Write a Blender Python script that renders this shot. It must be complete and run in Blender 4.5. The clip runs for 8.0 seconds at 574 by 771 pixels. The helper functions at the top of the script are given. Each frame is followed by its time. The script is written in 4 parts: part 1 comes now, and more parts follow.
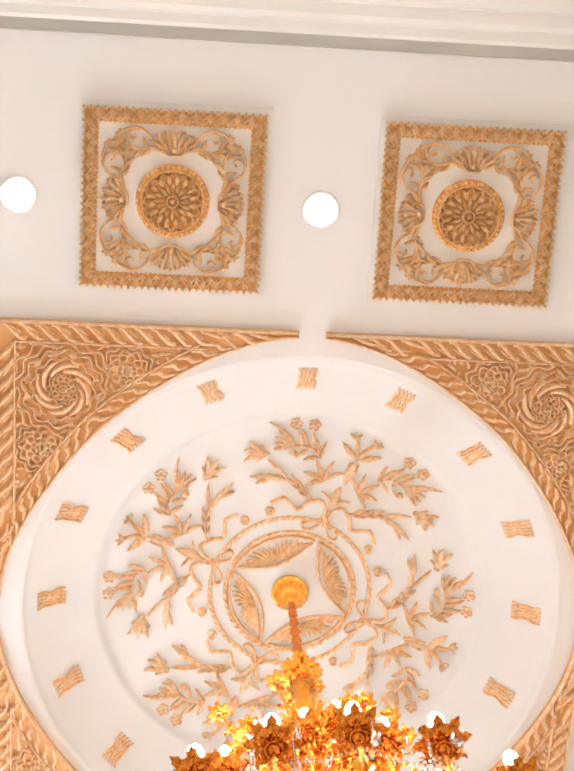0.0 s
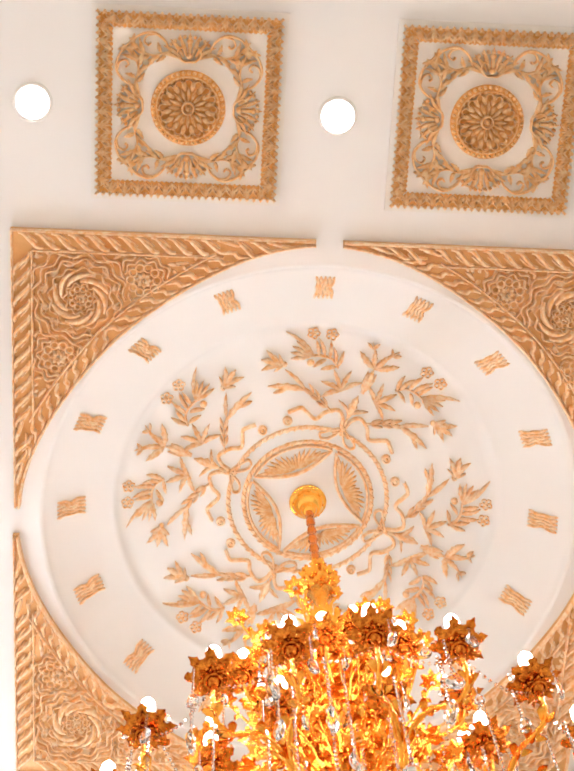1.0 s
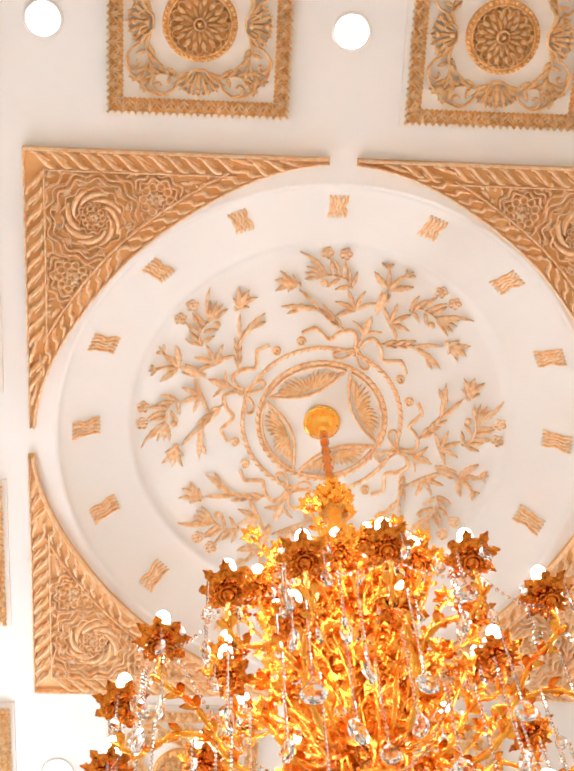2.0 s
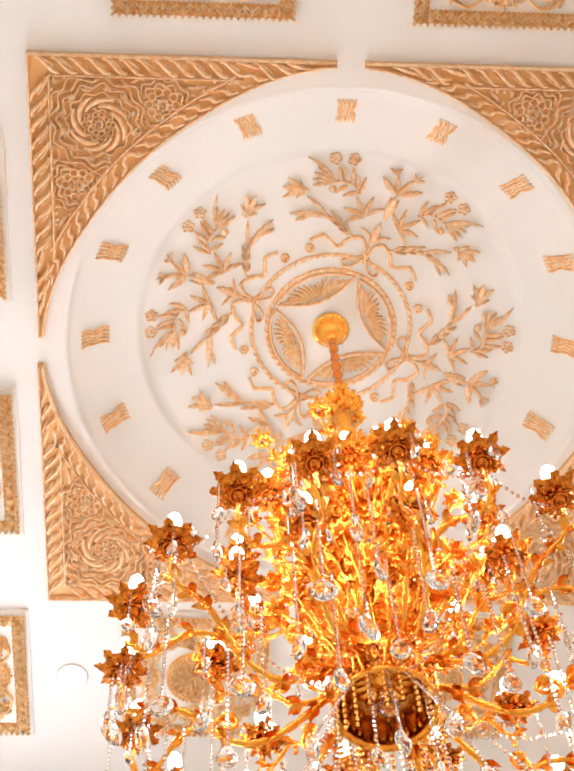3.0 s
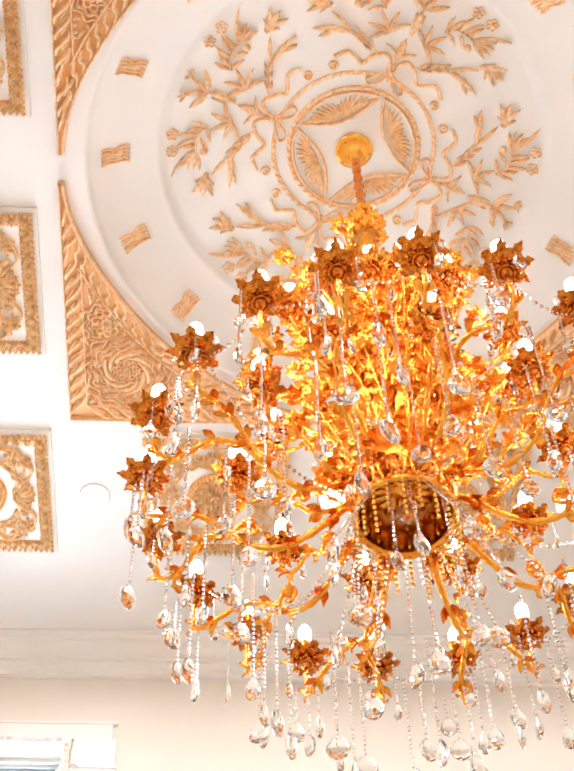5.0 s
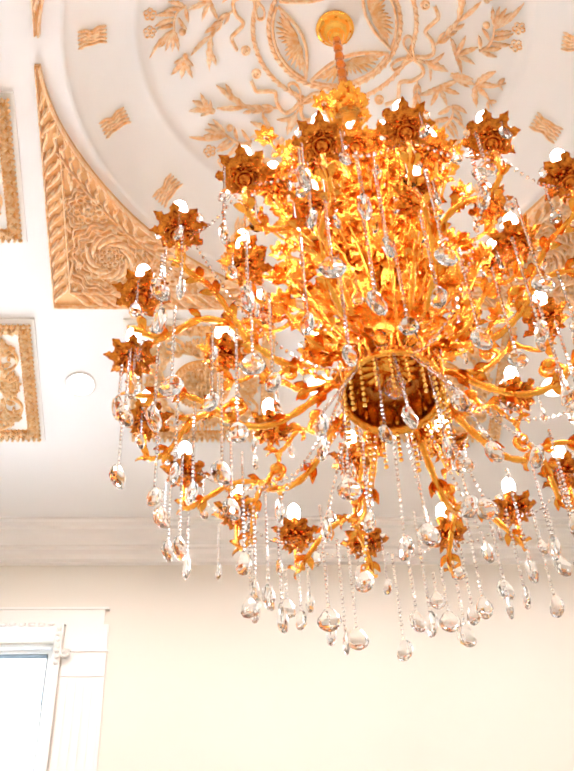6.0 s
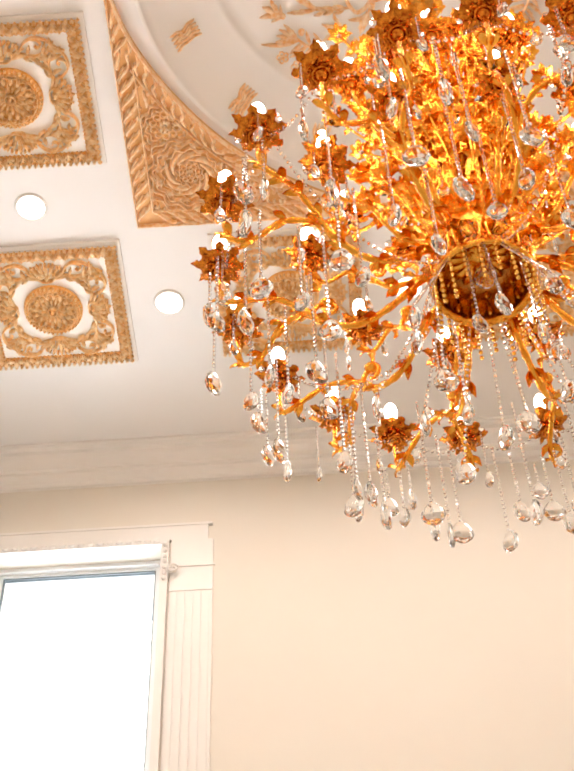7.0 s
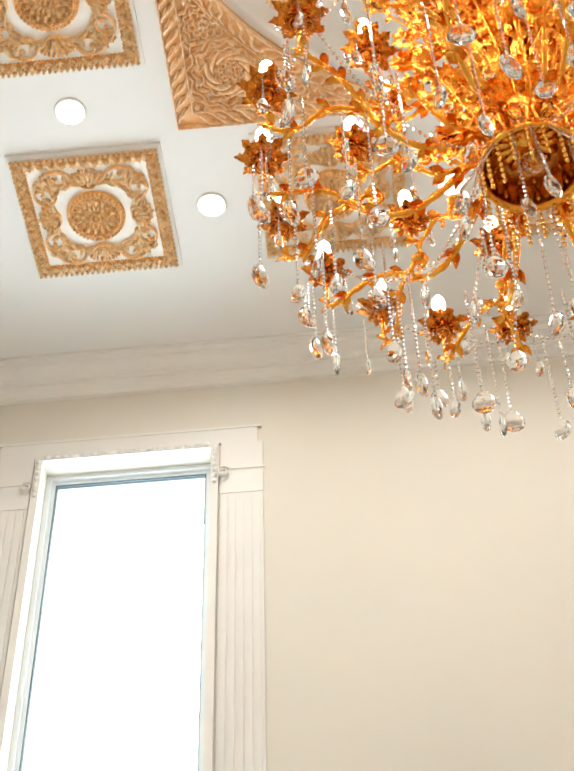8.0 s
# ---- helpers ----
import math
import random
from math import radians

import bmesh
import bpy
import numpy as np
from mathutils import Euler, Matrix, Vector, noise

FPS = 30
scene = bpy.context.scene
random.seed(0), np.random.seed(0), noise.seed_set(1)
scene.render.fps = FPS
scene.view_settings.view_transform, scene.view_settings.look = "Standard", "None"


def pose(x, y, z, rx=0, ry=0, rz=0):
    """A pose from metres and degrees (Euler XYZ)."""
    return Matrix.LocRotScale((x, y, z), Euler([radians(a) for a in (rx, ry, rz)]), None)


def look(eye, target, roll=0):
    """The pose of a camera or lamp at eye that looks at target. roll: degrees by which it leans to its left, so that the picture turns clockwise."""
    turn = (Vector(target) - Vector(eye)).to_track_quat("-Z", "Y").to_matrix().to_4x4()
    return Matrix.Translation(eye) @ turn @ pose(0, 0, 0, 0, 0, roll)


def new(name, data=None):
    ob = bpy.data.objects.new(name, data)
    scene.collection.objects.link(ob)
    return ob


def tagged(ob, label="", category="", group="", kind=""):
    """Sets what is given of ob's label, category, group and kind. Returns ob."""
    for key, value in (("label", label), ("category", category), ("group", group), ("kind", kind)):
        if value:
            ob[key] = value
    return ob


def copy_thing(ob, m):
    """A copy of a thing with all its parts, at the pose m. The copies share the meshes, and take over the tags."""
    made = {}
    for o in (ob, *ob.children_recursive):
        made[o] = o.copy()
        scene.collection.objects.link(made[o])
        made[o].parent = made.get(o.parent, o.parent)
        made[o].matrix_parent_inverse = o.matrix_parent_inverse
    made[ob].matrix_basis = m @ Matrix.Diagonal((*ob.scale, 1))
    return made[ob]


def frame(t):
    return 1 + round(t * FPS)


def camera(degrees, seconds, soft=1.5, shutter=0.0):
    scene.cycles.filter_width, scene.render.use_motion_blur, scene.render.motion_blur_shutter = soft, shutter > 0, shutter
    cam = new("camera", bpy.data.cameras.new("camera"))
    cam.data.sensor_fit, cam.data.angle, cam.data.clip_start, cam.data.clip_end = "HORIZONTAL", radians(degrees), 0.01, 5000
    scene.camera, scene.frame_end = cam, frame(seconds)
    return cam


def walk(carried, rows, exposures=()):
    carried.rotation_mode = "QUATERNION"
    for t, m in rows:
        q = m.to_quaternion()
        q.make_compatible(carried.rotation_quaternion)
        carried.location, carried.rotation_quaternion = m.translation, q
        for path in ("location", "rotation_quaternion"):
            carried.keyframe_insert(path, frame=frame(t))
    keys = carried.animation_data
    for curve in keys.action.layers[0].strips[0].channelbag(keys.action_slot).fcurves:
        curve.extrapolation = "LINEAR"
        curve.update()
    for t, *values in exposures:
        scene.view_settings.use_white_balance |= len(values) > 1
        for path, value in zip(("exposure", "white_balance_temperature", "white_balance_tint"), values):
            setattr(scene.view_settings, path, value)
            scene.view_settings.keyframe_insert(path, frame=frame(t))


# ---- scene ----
cam = camera(22.911, 8.0, soft=2.4)
PATH = [
    (0, (-0.476, -2.569, 1.432), (-0.261, -1.697, 4.294), -10.85),
    (0.5, (-0.471, -2.552, 1.428), (-0.282, -1.603, 4.268), -8.48),
    (1, (-0.467, -2.533, 1.424), (-0.286, -1.496, 4.233), -7.29),
    (1.5, (-0.464, -2.515, 1.420), (-0.298, -1.423, 4.209), -6.33),
    (1.7, (-0.463, -2.507, 1.418), (-0.310, -1.382, 4.194), -5.36),
    (2.8, (-0.461, -2.464, 1.405), (-0.304, -1.158, 4.101), -5.00),
    (3, (-0.461, -2.456, 1.402), (-0.321, -1.120, 4.085), -4.23),
    (3.5, (-0.461, -2.435, 1.395), (-0.336, -1.053, 4.055), -3.59),
    (4, (-0.462, -2.414, 1.388), (-0.342, -0.938, 3.996), -2.58),
    (5.3, (-0.470, -2.358, 1.365), (-0.365, -0.678, 3.848), -1.80),
    (5.5, (-0.472, -2.349, 1.361), (-0.353, -0.626, 3.814), -2.32),
    (6, (-0.477, -2.327, 1.351), (-0.330, -0.521, 3.743), -3.53),
    (6.5, (-0.482, -2.304, 1.340), (-0.418, -0.427, 3.680), -2.63),
    (7, (-0.489, -2.280, 1.329), (-0.534, -0.343, 3.619), -2.42),
    (7.5, (-0.497, -2.256, 1.317), (-0.571, -0.233, 3.531), -2.00),
    (8, (-0.505, -2.232, 1.305), (-0.656, -0.164, 3.474), -1.73),
]
walk(cam, [(t, look(eye, target, roll)) for t, eye, target, roll in PATH],
     [(0.0, 0.50, 5900, 12), (1.5, 0.44, 6050, 13), (3.0, 0.38, 6050, 13), (5.5, 0.40, 6000, 13), (6.3, 0.36, 6250, 14), (6.8, 0.14, 6650, 15), (7.15, 0.06, 6650, 14), (7.45, 0.03, 6050, 5), (8.0, -0.03, 6000, 3)])

# ---- sizes ----
ZC = 6.65                      # ceiling height
XW, YN, YS = 2.75, 2.65, -2.85  # side walls, window wall, rear wall
R_RIM, DOME, FLAT = 1.10, 0.22, 5.6       # saucer dome in the ceiling
HALF = 1.2                     # half side of the spandrel square

# ---- world and light ----
world = bpy.data.worlds.new("world")
scene.world = world
world.use_nodes = True
wt = world.node_tree
sky = wt.nodes.new("ShaderNodeTexSky")
sky.sky_type, sky.sun_disc = "NISHITA", False
sky.sun_elevation, sky.sun_rotation = radians(38), radians(150)
wt.links.new(sky.outputs[0], wt.nodes["Background"].inputs[0])
wt.nodes["Background"].inputs[1].default_value = 0.15
sun = new("sun", bpy.data.lights.new("sun", "SUN"))
sun.data.energy, sun.data.angle, sun.data.color = 2.0, radians(0.5), (1, 0.95, 0.88)
sun.matrix_world = look((3, -6, 12), (0, 0, 0))


def lamp(name, kind, energy, color, m, size=0.1, size_y=0.0):
    ob = new(name, bpy.data.lights.new(name, kind))
    ob.data.energy, ob.data.color = energy, color
    if kind == "AREA":
        ob.data.shape = "RECTANGLE" if size_y else "DISK"
        ob.data.size = size
        if size_y:
            ob.data.size_y = size_y
    ob.matrix_world = m
    return ob


WIN_X0, WIN_X1, WIN_Z0, WIN_Z1 = -2.05, -1.232, 3.4, 6.012
lamp("window_daylight", "AREA", 25, (0.86, 0.94, 1.0),
     look(((WIN_X0 + WIN_X1) / 2, YN + 0.36, (WIN_Z0 + WIN_Z1) / 2), ((WIN_X0 + WIN_X1) / 2, 0, 5.4)), WIN_X1 - WIN_X0, WIN_Z1 - WIN_Z0)
SPOTS = [(x, s * 1.668) for x in (-1.115, 0, 1.115) for s in (-1, 1)] + [(s * 1.665, y) for y in (-1.1, 0, 1.1) for s in (-1, 1)]
for x, y in SPOTS:
    lamp("downlight_lamp", "AREA", 9.5, (1.0, 0.93, 0.86), look((x, y, ZC - 0.02), (x, y, 0)), 0.11).data.spread = radians(160)

# ---- materials ----


def material(name, color, rough=0.5, metal=0.0, vary=0.06, scale=6.0, bump=0.0, bump_scale=60.0, second=None, emission=0.0):
    m = bpy.data.materials.new(name)
    m.use_nodes = True
    nt = m.node_tree
    b = nt.nodes["Principled BSDF"]
    b.inputs["Roughness"].default_value, b.inputs["Metallic"].default_value = rough, metal
    co = nt.nodes.new("ShaderNodeTexCoord")
    n = nt.nodes.new("ShaderNodeTexNoise")
    n.inputs["Scale"].default_value, n.inputs["Detail"].default_value = scale, 6
    nt.links.new(co.outputs["Object"], n.inputs["Vector"])
    ramp = nt.nodes.new("ShaderNodeValToRGB")
    ramp.color_ramp.elements[0].position, ramp.color_ramp.elements[1].position = 0.3, 0.7
    c2 = second or tuple(min(1, c * (1 + vary)) for c in color)
    c1 = color if second else tuple(c * (1 - vary) for c in color)
    ramp.color_ramp.elements[0].color, ramp.color_ramp.elements[1].color = (*c1, 1), (*c2, 1)
    nt.links.new(n.outputs["Fac"], ramp.inputs[0])
    nt.links.new(ramp.outputs[0], b.inputs["Base Color"])
    if bump:
        n2 = nt.nodes.new("ShaderNodeTexNoise")
        n2.inputs["Scale"].default_value, n2.inputs["Detail"].default_value = bump_scale, 4
        nt.links.new(co.outputs["Object"], n2.inputs["Vector"])
        bp = nt.nodes.new("ShaderNodeBump")
        bp.inputs["Strength"].default_value, bp.inputs["Distance"].default_value = bump, 0.004
        nt.links.new(n2.outputs["Fac"], bp.inputs["Height"])
        nt.links.new(bp.outputs[0], b.inputs["Normal"])
    if emission:
        b.inputs["Emission Color"].default_value = (*color, 1)
        b.inputs["Emission Strength"].default_value = emission
    return m


def glass(name, color, ior, rough=0.0):
    m = bpy.data.materials.new(name)
    m.use_nodes = True
    b = m.node_tree.nodes["Principled BSDF"]
    b.inputs["Base Color"].default_value = (*color, 1)
    b.inputs["Roughness"].default_value, b.inputs["IOR"].default_value = rough, ior
    b.inputs["Transmission Weight"].default_value = 1.0
    return m


M_CEIL = material("ceiling_paint", (0.80, 0.775, 0.755), 0.6, vary=0.015, scale=1.5, bump=0.05, bump_scale=40)
M_DOME = material("dome_paint", (0.79, 0.775, 0.755), 0.6, vary=0.015, scale=2, bump=0.05, bump_scale=40)
M_WALL = material("wall_paint", (0.73, 0.68, 0.60), 0.65, vary=0.02, scale=1.2, bump=0.06, bump_scale=30)
M_TRIM = material("plaster_trim", (0.80, 0.77, 0.73), 0.5, vary=0.02, scale=4, bump=0.04, bump_scale=50)
M_FLOOR = material("pale_bounce_floor", (0.70, 0.65, 0.58), 0.2, vary=0.12, scale=1.6)
M_GILT = material("gilt_paint", (0.88, 0.45, 0.13), 0.33, 0.12, second=(0.98, 0.76, 0.46), scale=55, bump=0.25, bump_scale=120)
M_GILT_PALE = material("pale_gilt_paint", (0.88, 0.46, 0.15), 0.36, 0.10, second=(0.98, 0.82, 0.60), scale=48, bump=0.2, bump_scale=120)
# gilt of the spandrel plates, darkened to stand in for shade between carvings
M_GROUND = material("shaded_gilt_ground", (0.66, 0.31, 0.09), 0.40, 0.12, second=(0.82, 0.49, 0.20), scale=9, bump=0.25, bump_scale=90)
M_PANEL = material("panel_white", (0.80, 0.76, 0.71), 0.55, vary=0.03, scale=14, bump=0.08, bump_scale=60)
M_GOLD = material("polished_gold", (0.98, 0.35, 0.03), 0.22, 1.0, second=(1.0, 0.52, 0.08), scale=45, bump=0.7, bump_scale=75)
# metal of the dish hollow, darkened in place of the shade deep inside
M_HOLLOW = material("shaded_hollow_gold", (0.50, 0.18, 0.035), 0.25, 1.0, second=(0.80, 0.34, 0.07), scale=30, bump=0.3, bump_scale=90)
M_TABLET = material("tablet_ground", (0.66, 0.42, 0.22), 0.5, second=(0.78, 0.58, 0.38), scale=30, bump=0.2, bump_scale=100)
# cup gold with the dark reflections of shaded undersides mottled into its colour
M_CUP = material("shaded_cup_gold", (0.34, 0.05, 0.005), 0.15, 1.0, second=(1.0, 0.37, 0.04), scale=70, bump=0.8, bump_scale=110)
# orange gilt under panel leaves and petals, with gap shade in its colour
M_DISC = material("shaded_disc_gilt", (0.76, 0.34, 0.07), 0.36, 0.10, second=(0.90, 0.50, 0.16), scale=30, bump=0.2, bump_scale=110)
M_CANOPY = material("bright_gold", (1.0, 0.50, 0.07), 0.16, 1.0, second=(1.0, 0.58, 0.12), scale=12, bump=0.05, bump_scale=60)
M_ROD = material("copper_gold", (0.85, 0.30, 0.06), 0.25, 1.0, vary=0.1, scale=30, bump=0.2, bump_scale=120)
M_CRYSTAL = glass("crystal", (1, 1, 1), 1.37)
M_BEAD = glass("bead_glass", (1, 1, 1), 1.28)
M_PANE = glass("window_glass", (0.95, 0.98, 0.98), 1.05)
M_FRAME = material("white_window_frame", (0.78, 0.81, 0.82), 0.35, vary=0.02, scale=5)
M_BULB = material("bulb_glow", (1.0, 0.91, 0.80), 0.4, emission=35.0)
M_LED = material("led_diffuser", (1.0, 0.93, 0.85), 0.4, emission=5.0)
M_OUT = material("outdoor_glow", (0.93, 0.97, 1.0), 0.9, vary=0.03, scale=0.6, emission=4.0)
M_SOFFIT = material("soffit_paint", (0.46, 0.50, 0.51), 0.7)
M_SEAL = material("dark_seal", (0.10, 0.13, 0.14), 0.6)

# ---- building helpers ----


class Shape:
    """Collects vertices and faces of one mesh."""

    def __init__(self, place=None):
        self.v, self.f, self.place = [], [], place

    def add(self, verts, faces):
        n = len(self.v)
        self.v.extend(self.place(*p) if self.place else tuple(p) for p in verts)
        self.f.extend(tuple(i + n for i in f) for f in faces)

    def mesh(self, name, mat, smooth=True, fix=True):
        me = bpy.data.meshes.new(name)
        me.from_pydata(self.v, [], self.f)
        if fix:
            bm = bmesh.new()
            bm.from_mesh(me)
            bmesh.ops.recalc_face_normals(bm, faces=bm.faces)
            bm.to_mesh(me)
            bm.free()
        me.polygons.foreach_set("use_smooth", [smooth] * len(me.polygons))
        me.materials.append(mat)
        return me

    # boxes and turned forms
    def box(self, x0, x1, y0, y1, z0, z1):
        self.add([(x, y, z) for z in (z0, z1) for y in (y0, y1) for x in (x0, x1)],
                 [(0, 2, 3, 1), (4, 5, 7, 6), (0, 1, 5, 4), (2, 6, 7, 3), (0, 4, 6, 2), (1, 3, 7, 5)])

    def lathe(self, prof, seg=32, cx=0.0, cy=0.0, wob=0.0, lobes=0):
        vs, fs, n = [], [], len(prof)
        for k in range(seg):
            a = 2 * math.pi * k / seg
            w = 1 + wob * math.cos(lobes * a) if lobes else 1
            vs += [(cx + r * w * math.cos(a), cy + r * w * math.sin(a), z) for r, z in prof]
        for k in range(seg):
            j = (k + 1) % seg
            fs += [(k * n + i, j * n + i, j * n + i + 1, k * n + i + 1) for i in range(n - 1)]
        self.add(vs, fs)

    def sweep(self, pts, radii, seg=6, closed=False):
        """A round bar along 3D points."""
        vs, fs, n = [], [], len(pts)
        pts = [Vector(p) for p in pts]
        if isinstance(radii, (int, float)):
            radii = [radii] * n
        side = None
        for i, p in enumerate(pts):
            a = pts[(i - 1) % n] if (closed or i) else p
            b = pts[(i + 1) % n] if (closed or i < n - 1) else p
            d = (b - a).normalized()
            if side is None:
                side = d.orthogonal().normalized()
            side = (side - d * side.dot(d)).normalized()
            up = d.cross(side)
            vs += [tuple(p + radii[i] * (math.cos(t) * side + math.sin(t) * up)) for t in (2 * math.pi * k / seg for k in range(seg))]
        for i in range(n if closed else n - 1):
            j = (i + 1) % n
            fs += [(i * seg + k, i * seg + (k + 1) % seg, j * seg + (k + 1) % seg, j * seg + k) for k in range(seg)]
        if not closed:
            fs += [tuple(range(seg)), tuple((n - 1) * seg + k for k in range(seg))]
        self.add(vs, fs)

    def ball(self, x, y, z, r, rz=None, seg=6, rings=4):
        rz = rz or r
        prof = [(max(1e-4, r * math.sin(math.pi * i / rings)), z + rz * math.cos(math.pi * i / rings)) for i in range(rings + 1)]
        self.lathe(prof, seg, x, y)

    # relief on a surface: u, v along it and h out of it
    def leaf(self, u, v, ang, length, width, height, bend=0.0, n=5, lobed=0.0):
        ca, sa = math.cos(ang), math.sin(ang)
        rows = []
        for i in range(n + 1):
            s = i / n
            w = width * 0.5 * (math.sin(math.pi * min(1, 0.08 + s * 0.92)) ** 0.8)
            w *= 1 - lobed * (i % 2)
            c = bend * length * s * s
            hh = height * (0.35 + 0.65 * math.sin(math.pi * (0.15 + 0.75 * s)))
            x = length * s
            rows.append([(x, c - w, 0), (x, c - w * 0.5, hh * 0.8), (x, c, hh * 0.55), (x, c + w * 0.5, hh * 0.8), (x, c + w, 0)])
        vs = [(u + x * ca - y * sa, v + x * sa + y * ca, h) for r in rows for x, y, h in r]
        fs = [(i * 5 + k, i * 5 + k + 1, i * 5 + k + 6, i * 5 + k + 5) for i in range(n) for k in range(4)]
        self.add(vs, fs)

    def cord(self, pts, width, height, closed=False, taper=False):
        """A half-round raised line along 2D points."""
        n, vs, fs = len(pts), [], []
        for i, (x, y) in enumerate(pts):
            xa, ya = pts[(i - 1) % n] if (closed or i) else (x, y)
            xb, yb = pts[(i + 1) % n] if (closed or i < n - 1) else (x, y)
            l = math.hypot(xb - xa, yb - ya) or 1
            nx, ny = -(yb - ya) / l, (xb - xa) / l
            k = (0.35 + 0.65 * math.sin(math.pi * (0.1 + 0.8 * i / max(1, n - 1)))) if taper else 1
            for q, hh in ((-0.5, 0), (-0.32, 0.75), (0, 1), (0.32, 0.75), (0.5, 0)):
                vs.append((x + nx * q * width * k, y + ny * q * width * k, hh * height * k))
        for i in range(n if closed else n - 1):
            j = (i + 1) % n
            fs += [(i * 5 + k, i * 5 + k + 1, j * 5 + k + 1, j * 5 + k) for k in range(4)]
        self.add(vs, fs)

    def boss(self, u, v, r, height, seg=10):
        vs, fs = [(u, v, height)], []
        for k, (q, hh) in enumerate(((0.55, 0.8), (0.9, 0.4), (1.0, 0.0))):
            vs += [(u + r * q * math.cos(2 * math.pi * i / seg), v + r * q * math.sin(2 * math.pi * i / seg), hh * height) for i in range(seg)]
        fs += [(0, 1 + i, 1 + (i + 1) % seg) for i in range(seg)]
        for k in range(2):
            fs += [(1 + k * seg + i, 1 + (k + 1) * seg + i, 1 + (k + 1) * seg + (i + 1) % seg, 1 + k * seg + (i + 1) % seg) for i in range(seg)]
        self.add(vs, fs)

    def rosette(self, u, v, r, petals, height, turn=0.0):
        for k in range(petals):
            a = turn + 2 * math.pi * k / petals
            self.leaf(u + 0.22 * r * math.cos(a), v + 0.22 * r * math.sin(a), a, 0.78 * r, 4.6 * r / petals, height)
        self.boss(u, v, 0.22 * r, height * 1.2)


def circle(u, v, r, n=32, a0=0.0, a1=2 * math.pi):
    return [(u + r * math.cos(a0 + (a1 - a0) * i / n), v + r * math.sin(a0 + (a1 - a0) * i / n)) for i in range(n + (0 if abs(a1 - a0 - 2 * math.pi) < 1e-6 else 1))]


def curve(*p, n=10):
    """A smooth line through the given points (Catmull-Rom)."""
    out, q = [], [p[0], *p, p[-1]]
    for i in range(1, len(q) - 2):
        for k in range(n):
            t = k / n
            out.append(tuple(0.5 * (2 * q[i][d] + (q[i + 1][d] - q[i - 1][d]) * t + (2 * q[i - 1][d] - 5 * q[i][d] + 4 * q[i + 1][d] - q[i + 2][d]) * t * t
                             + (3 * q[i][d] - q[i - 1][d] - 3 * q[i + 1][d] + q[i + 2][d]) * t ** 3) for d in range(len(p[0]))))
    return out + [tuple(p[-1])]


def spiral(u, v, r0, r1, a0, a1, n=14):
    return [(u + (r0 + (r1 - r0) * i / n) * math.cos(a0 + (a1 - a0) * i / n), v + (r0 + (r1 - r0) * i / n) * math.sin(a0 + (a1 - a0) * i / n)) for i in range(n + 1)]


def part(name, shape, mat, parent=None, label="", smooth=True, m=None):
    me = shape if isinstance(shape, bpy.types.Mesh) else shape.mesh(name, mat, smooth)
    ob = new(name, me)
    if parent:
        ob.parent = parent
    if m is not None:
        ob.matrix_basis = m
    if label:
        tagged(ob, label)
    return ob


def thing(name, label, category, m=None, group="", kind=""):
    ob = new(name)
    ob.empty_display_size = 0.05
    if m is not None:
        ob.matrix_basis = m
    return tagged(ob, label, category, group, kind)


# ---- structure ----


def dome_z(r):
    z = DOME * (1 - (r / R_RIM) ** FLAT) if r < R_RIM else 0.0
    return z + (0.012 if r < 0.80 else 0.0)


# unseen floor, its pale colour chosen to bounce light up to the ceiling
s = Shape()
s.box(-XW - 0.2, XW + 0.2, YS - 0.2, YN + 0.2, -0.12, 0.0)
floor = part("floor", s, M_FLOOR, smooth=False)
tagged(floor, "unseen polished floor of the hall, pale to bounce light upwards", "floor", kind="structure")

# ceiling sheet with a round hole, joined to the saucer dome above it
s = Shape()
n = 96
inner = [(R_RIM * math.cos(2 * math.pi * i / n), R_RIM * math.sin(2 * math.pi * i / n)) for i in range(n)]
outer = []
for x, y in inner:
    k = min((XW if x > 0 else -XW) / x if abs(x) > 1e-6 else 1e9, (YN if y > 0 else YS) / y if abs(y) > 1e-6 else 1e9)
    outer.append((x * k, y * k))
s.add([(x, y, ZC) for x, y in inner] + [(x, y, ZC) for x, y in outer], [(i, (i + 1) % n, n + (i + 1) % n, n + i) for i in range(n)])
s.add([(x, y, ZC) for x, y in ((-XW, YS), (XW, YS), (XW, YN), (-XW, YN))] + [(x, y, ZC + 0.5) for x, y in ((-XW, YS), (XW, YS), (XW, YN), (-XW, YN))],
      [(4, 5, 6, 7)] + [(i, (i + 1) % 4, 4 + (i + 1) % 4, 4 + i) for i in range(4)])
for cx, cy in ((-1, -1), (1, -1), (1, 1), (-1, 1)):
    corner = (XW * cx, YN if cy > 0 else YS)
    near = [i for i in range(n) if abs(abs(outer[i][0]) - XW) < 1e-6 and outer[i][0] * cx > 0 and outer[i][1] * cy > 0]
    ys = [i for i in range(n) if outer[i][1] * cy > 0 and outer[i][0] * cx > 0 and i not in near]
    a = max(near, key=lambda i: abs(outer[i][1]))
    b = max(ys, key=lambda i: abs(outer[i][0]))
    s.add([(*outer[a], ZC), (*corner, ZC), (*outer[b], ZC)], [(0, 1, 2)])
ceiling = part("ceiling", s, M_CEIL, smooth=False)
tagged(ceiling, "cream painted plaster ceiling with a round recess", "ceiling", kind="structure")

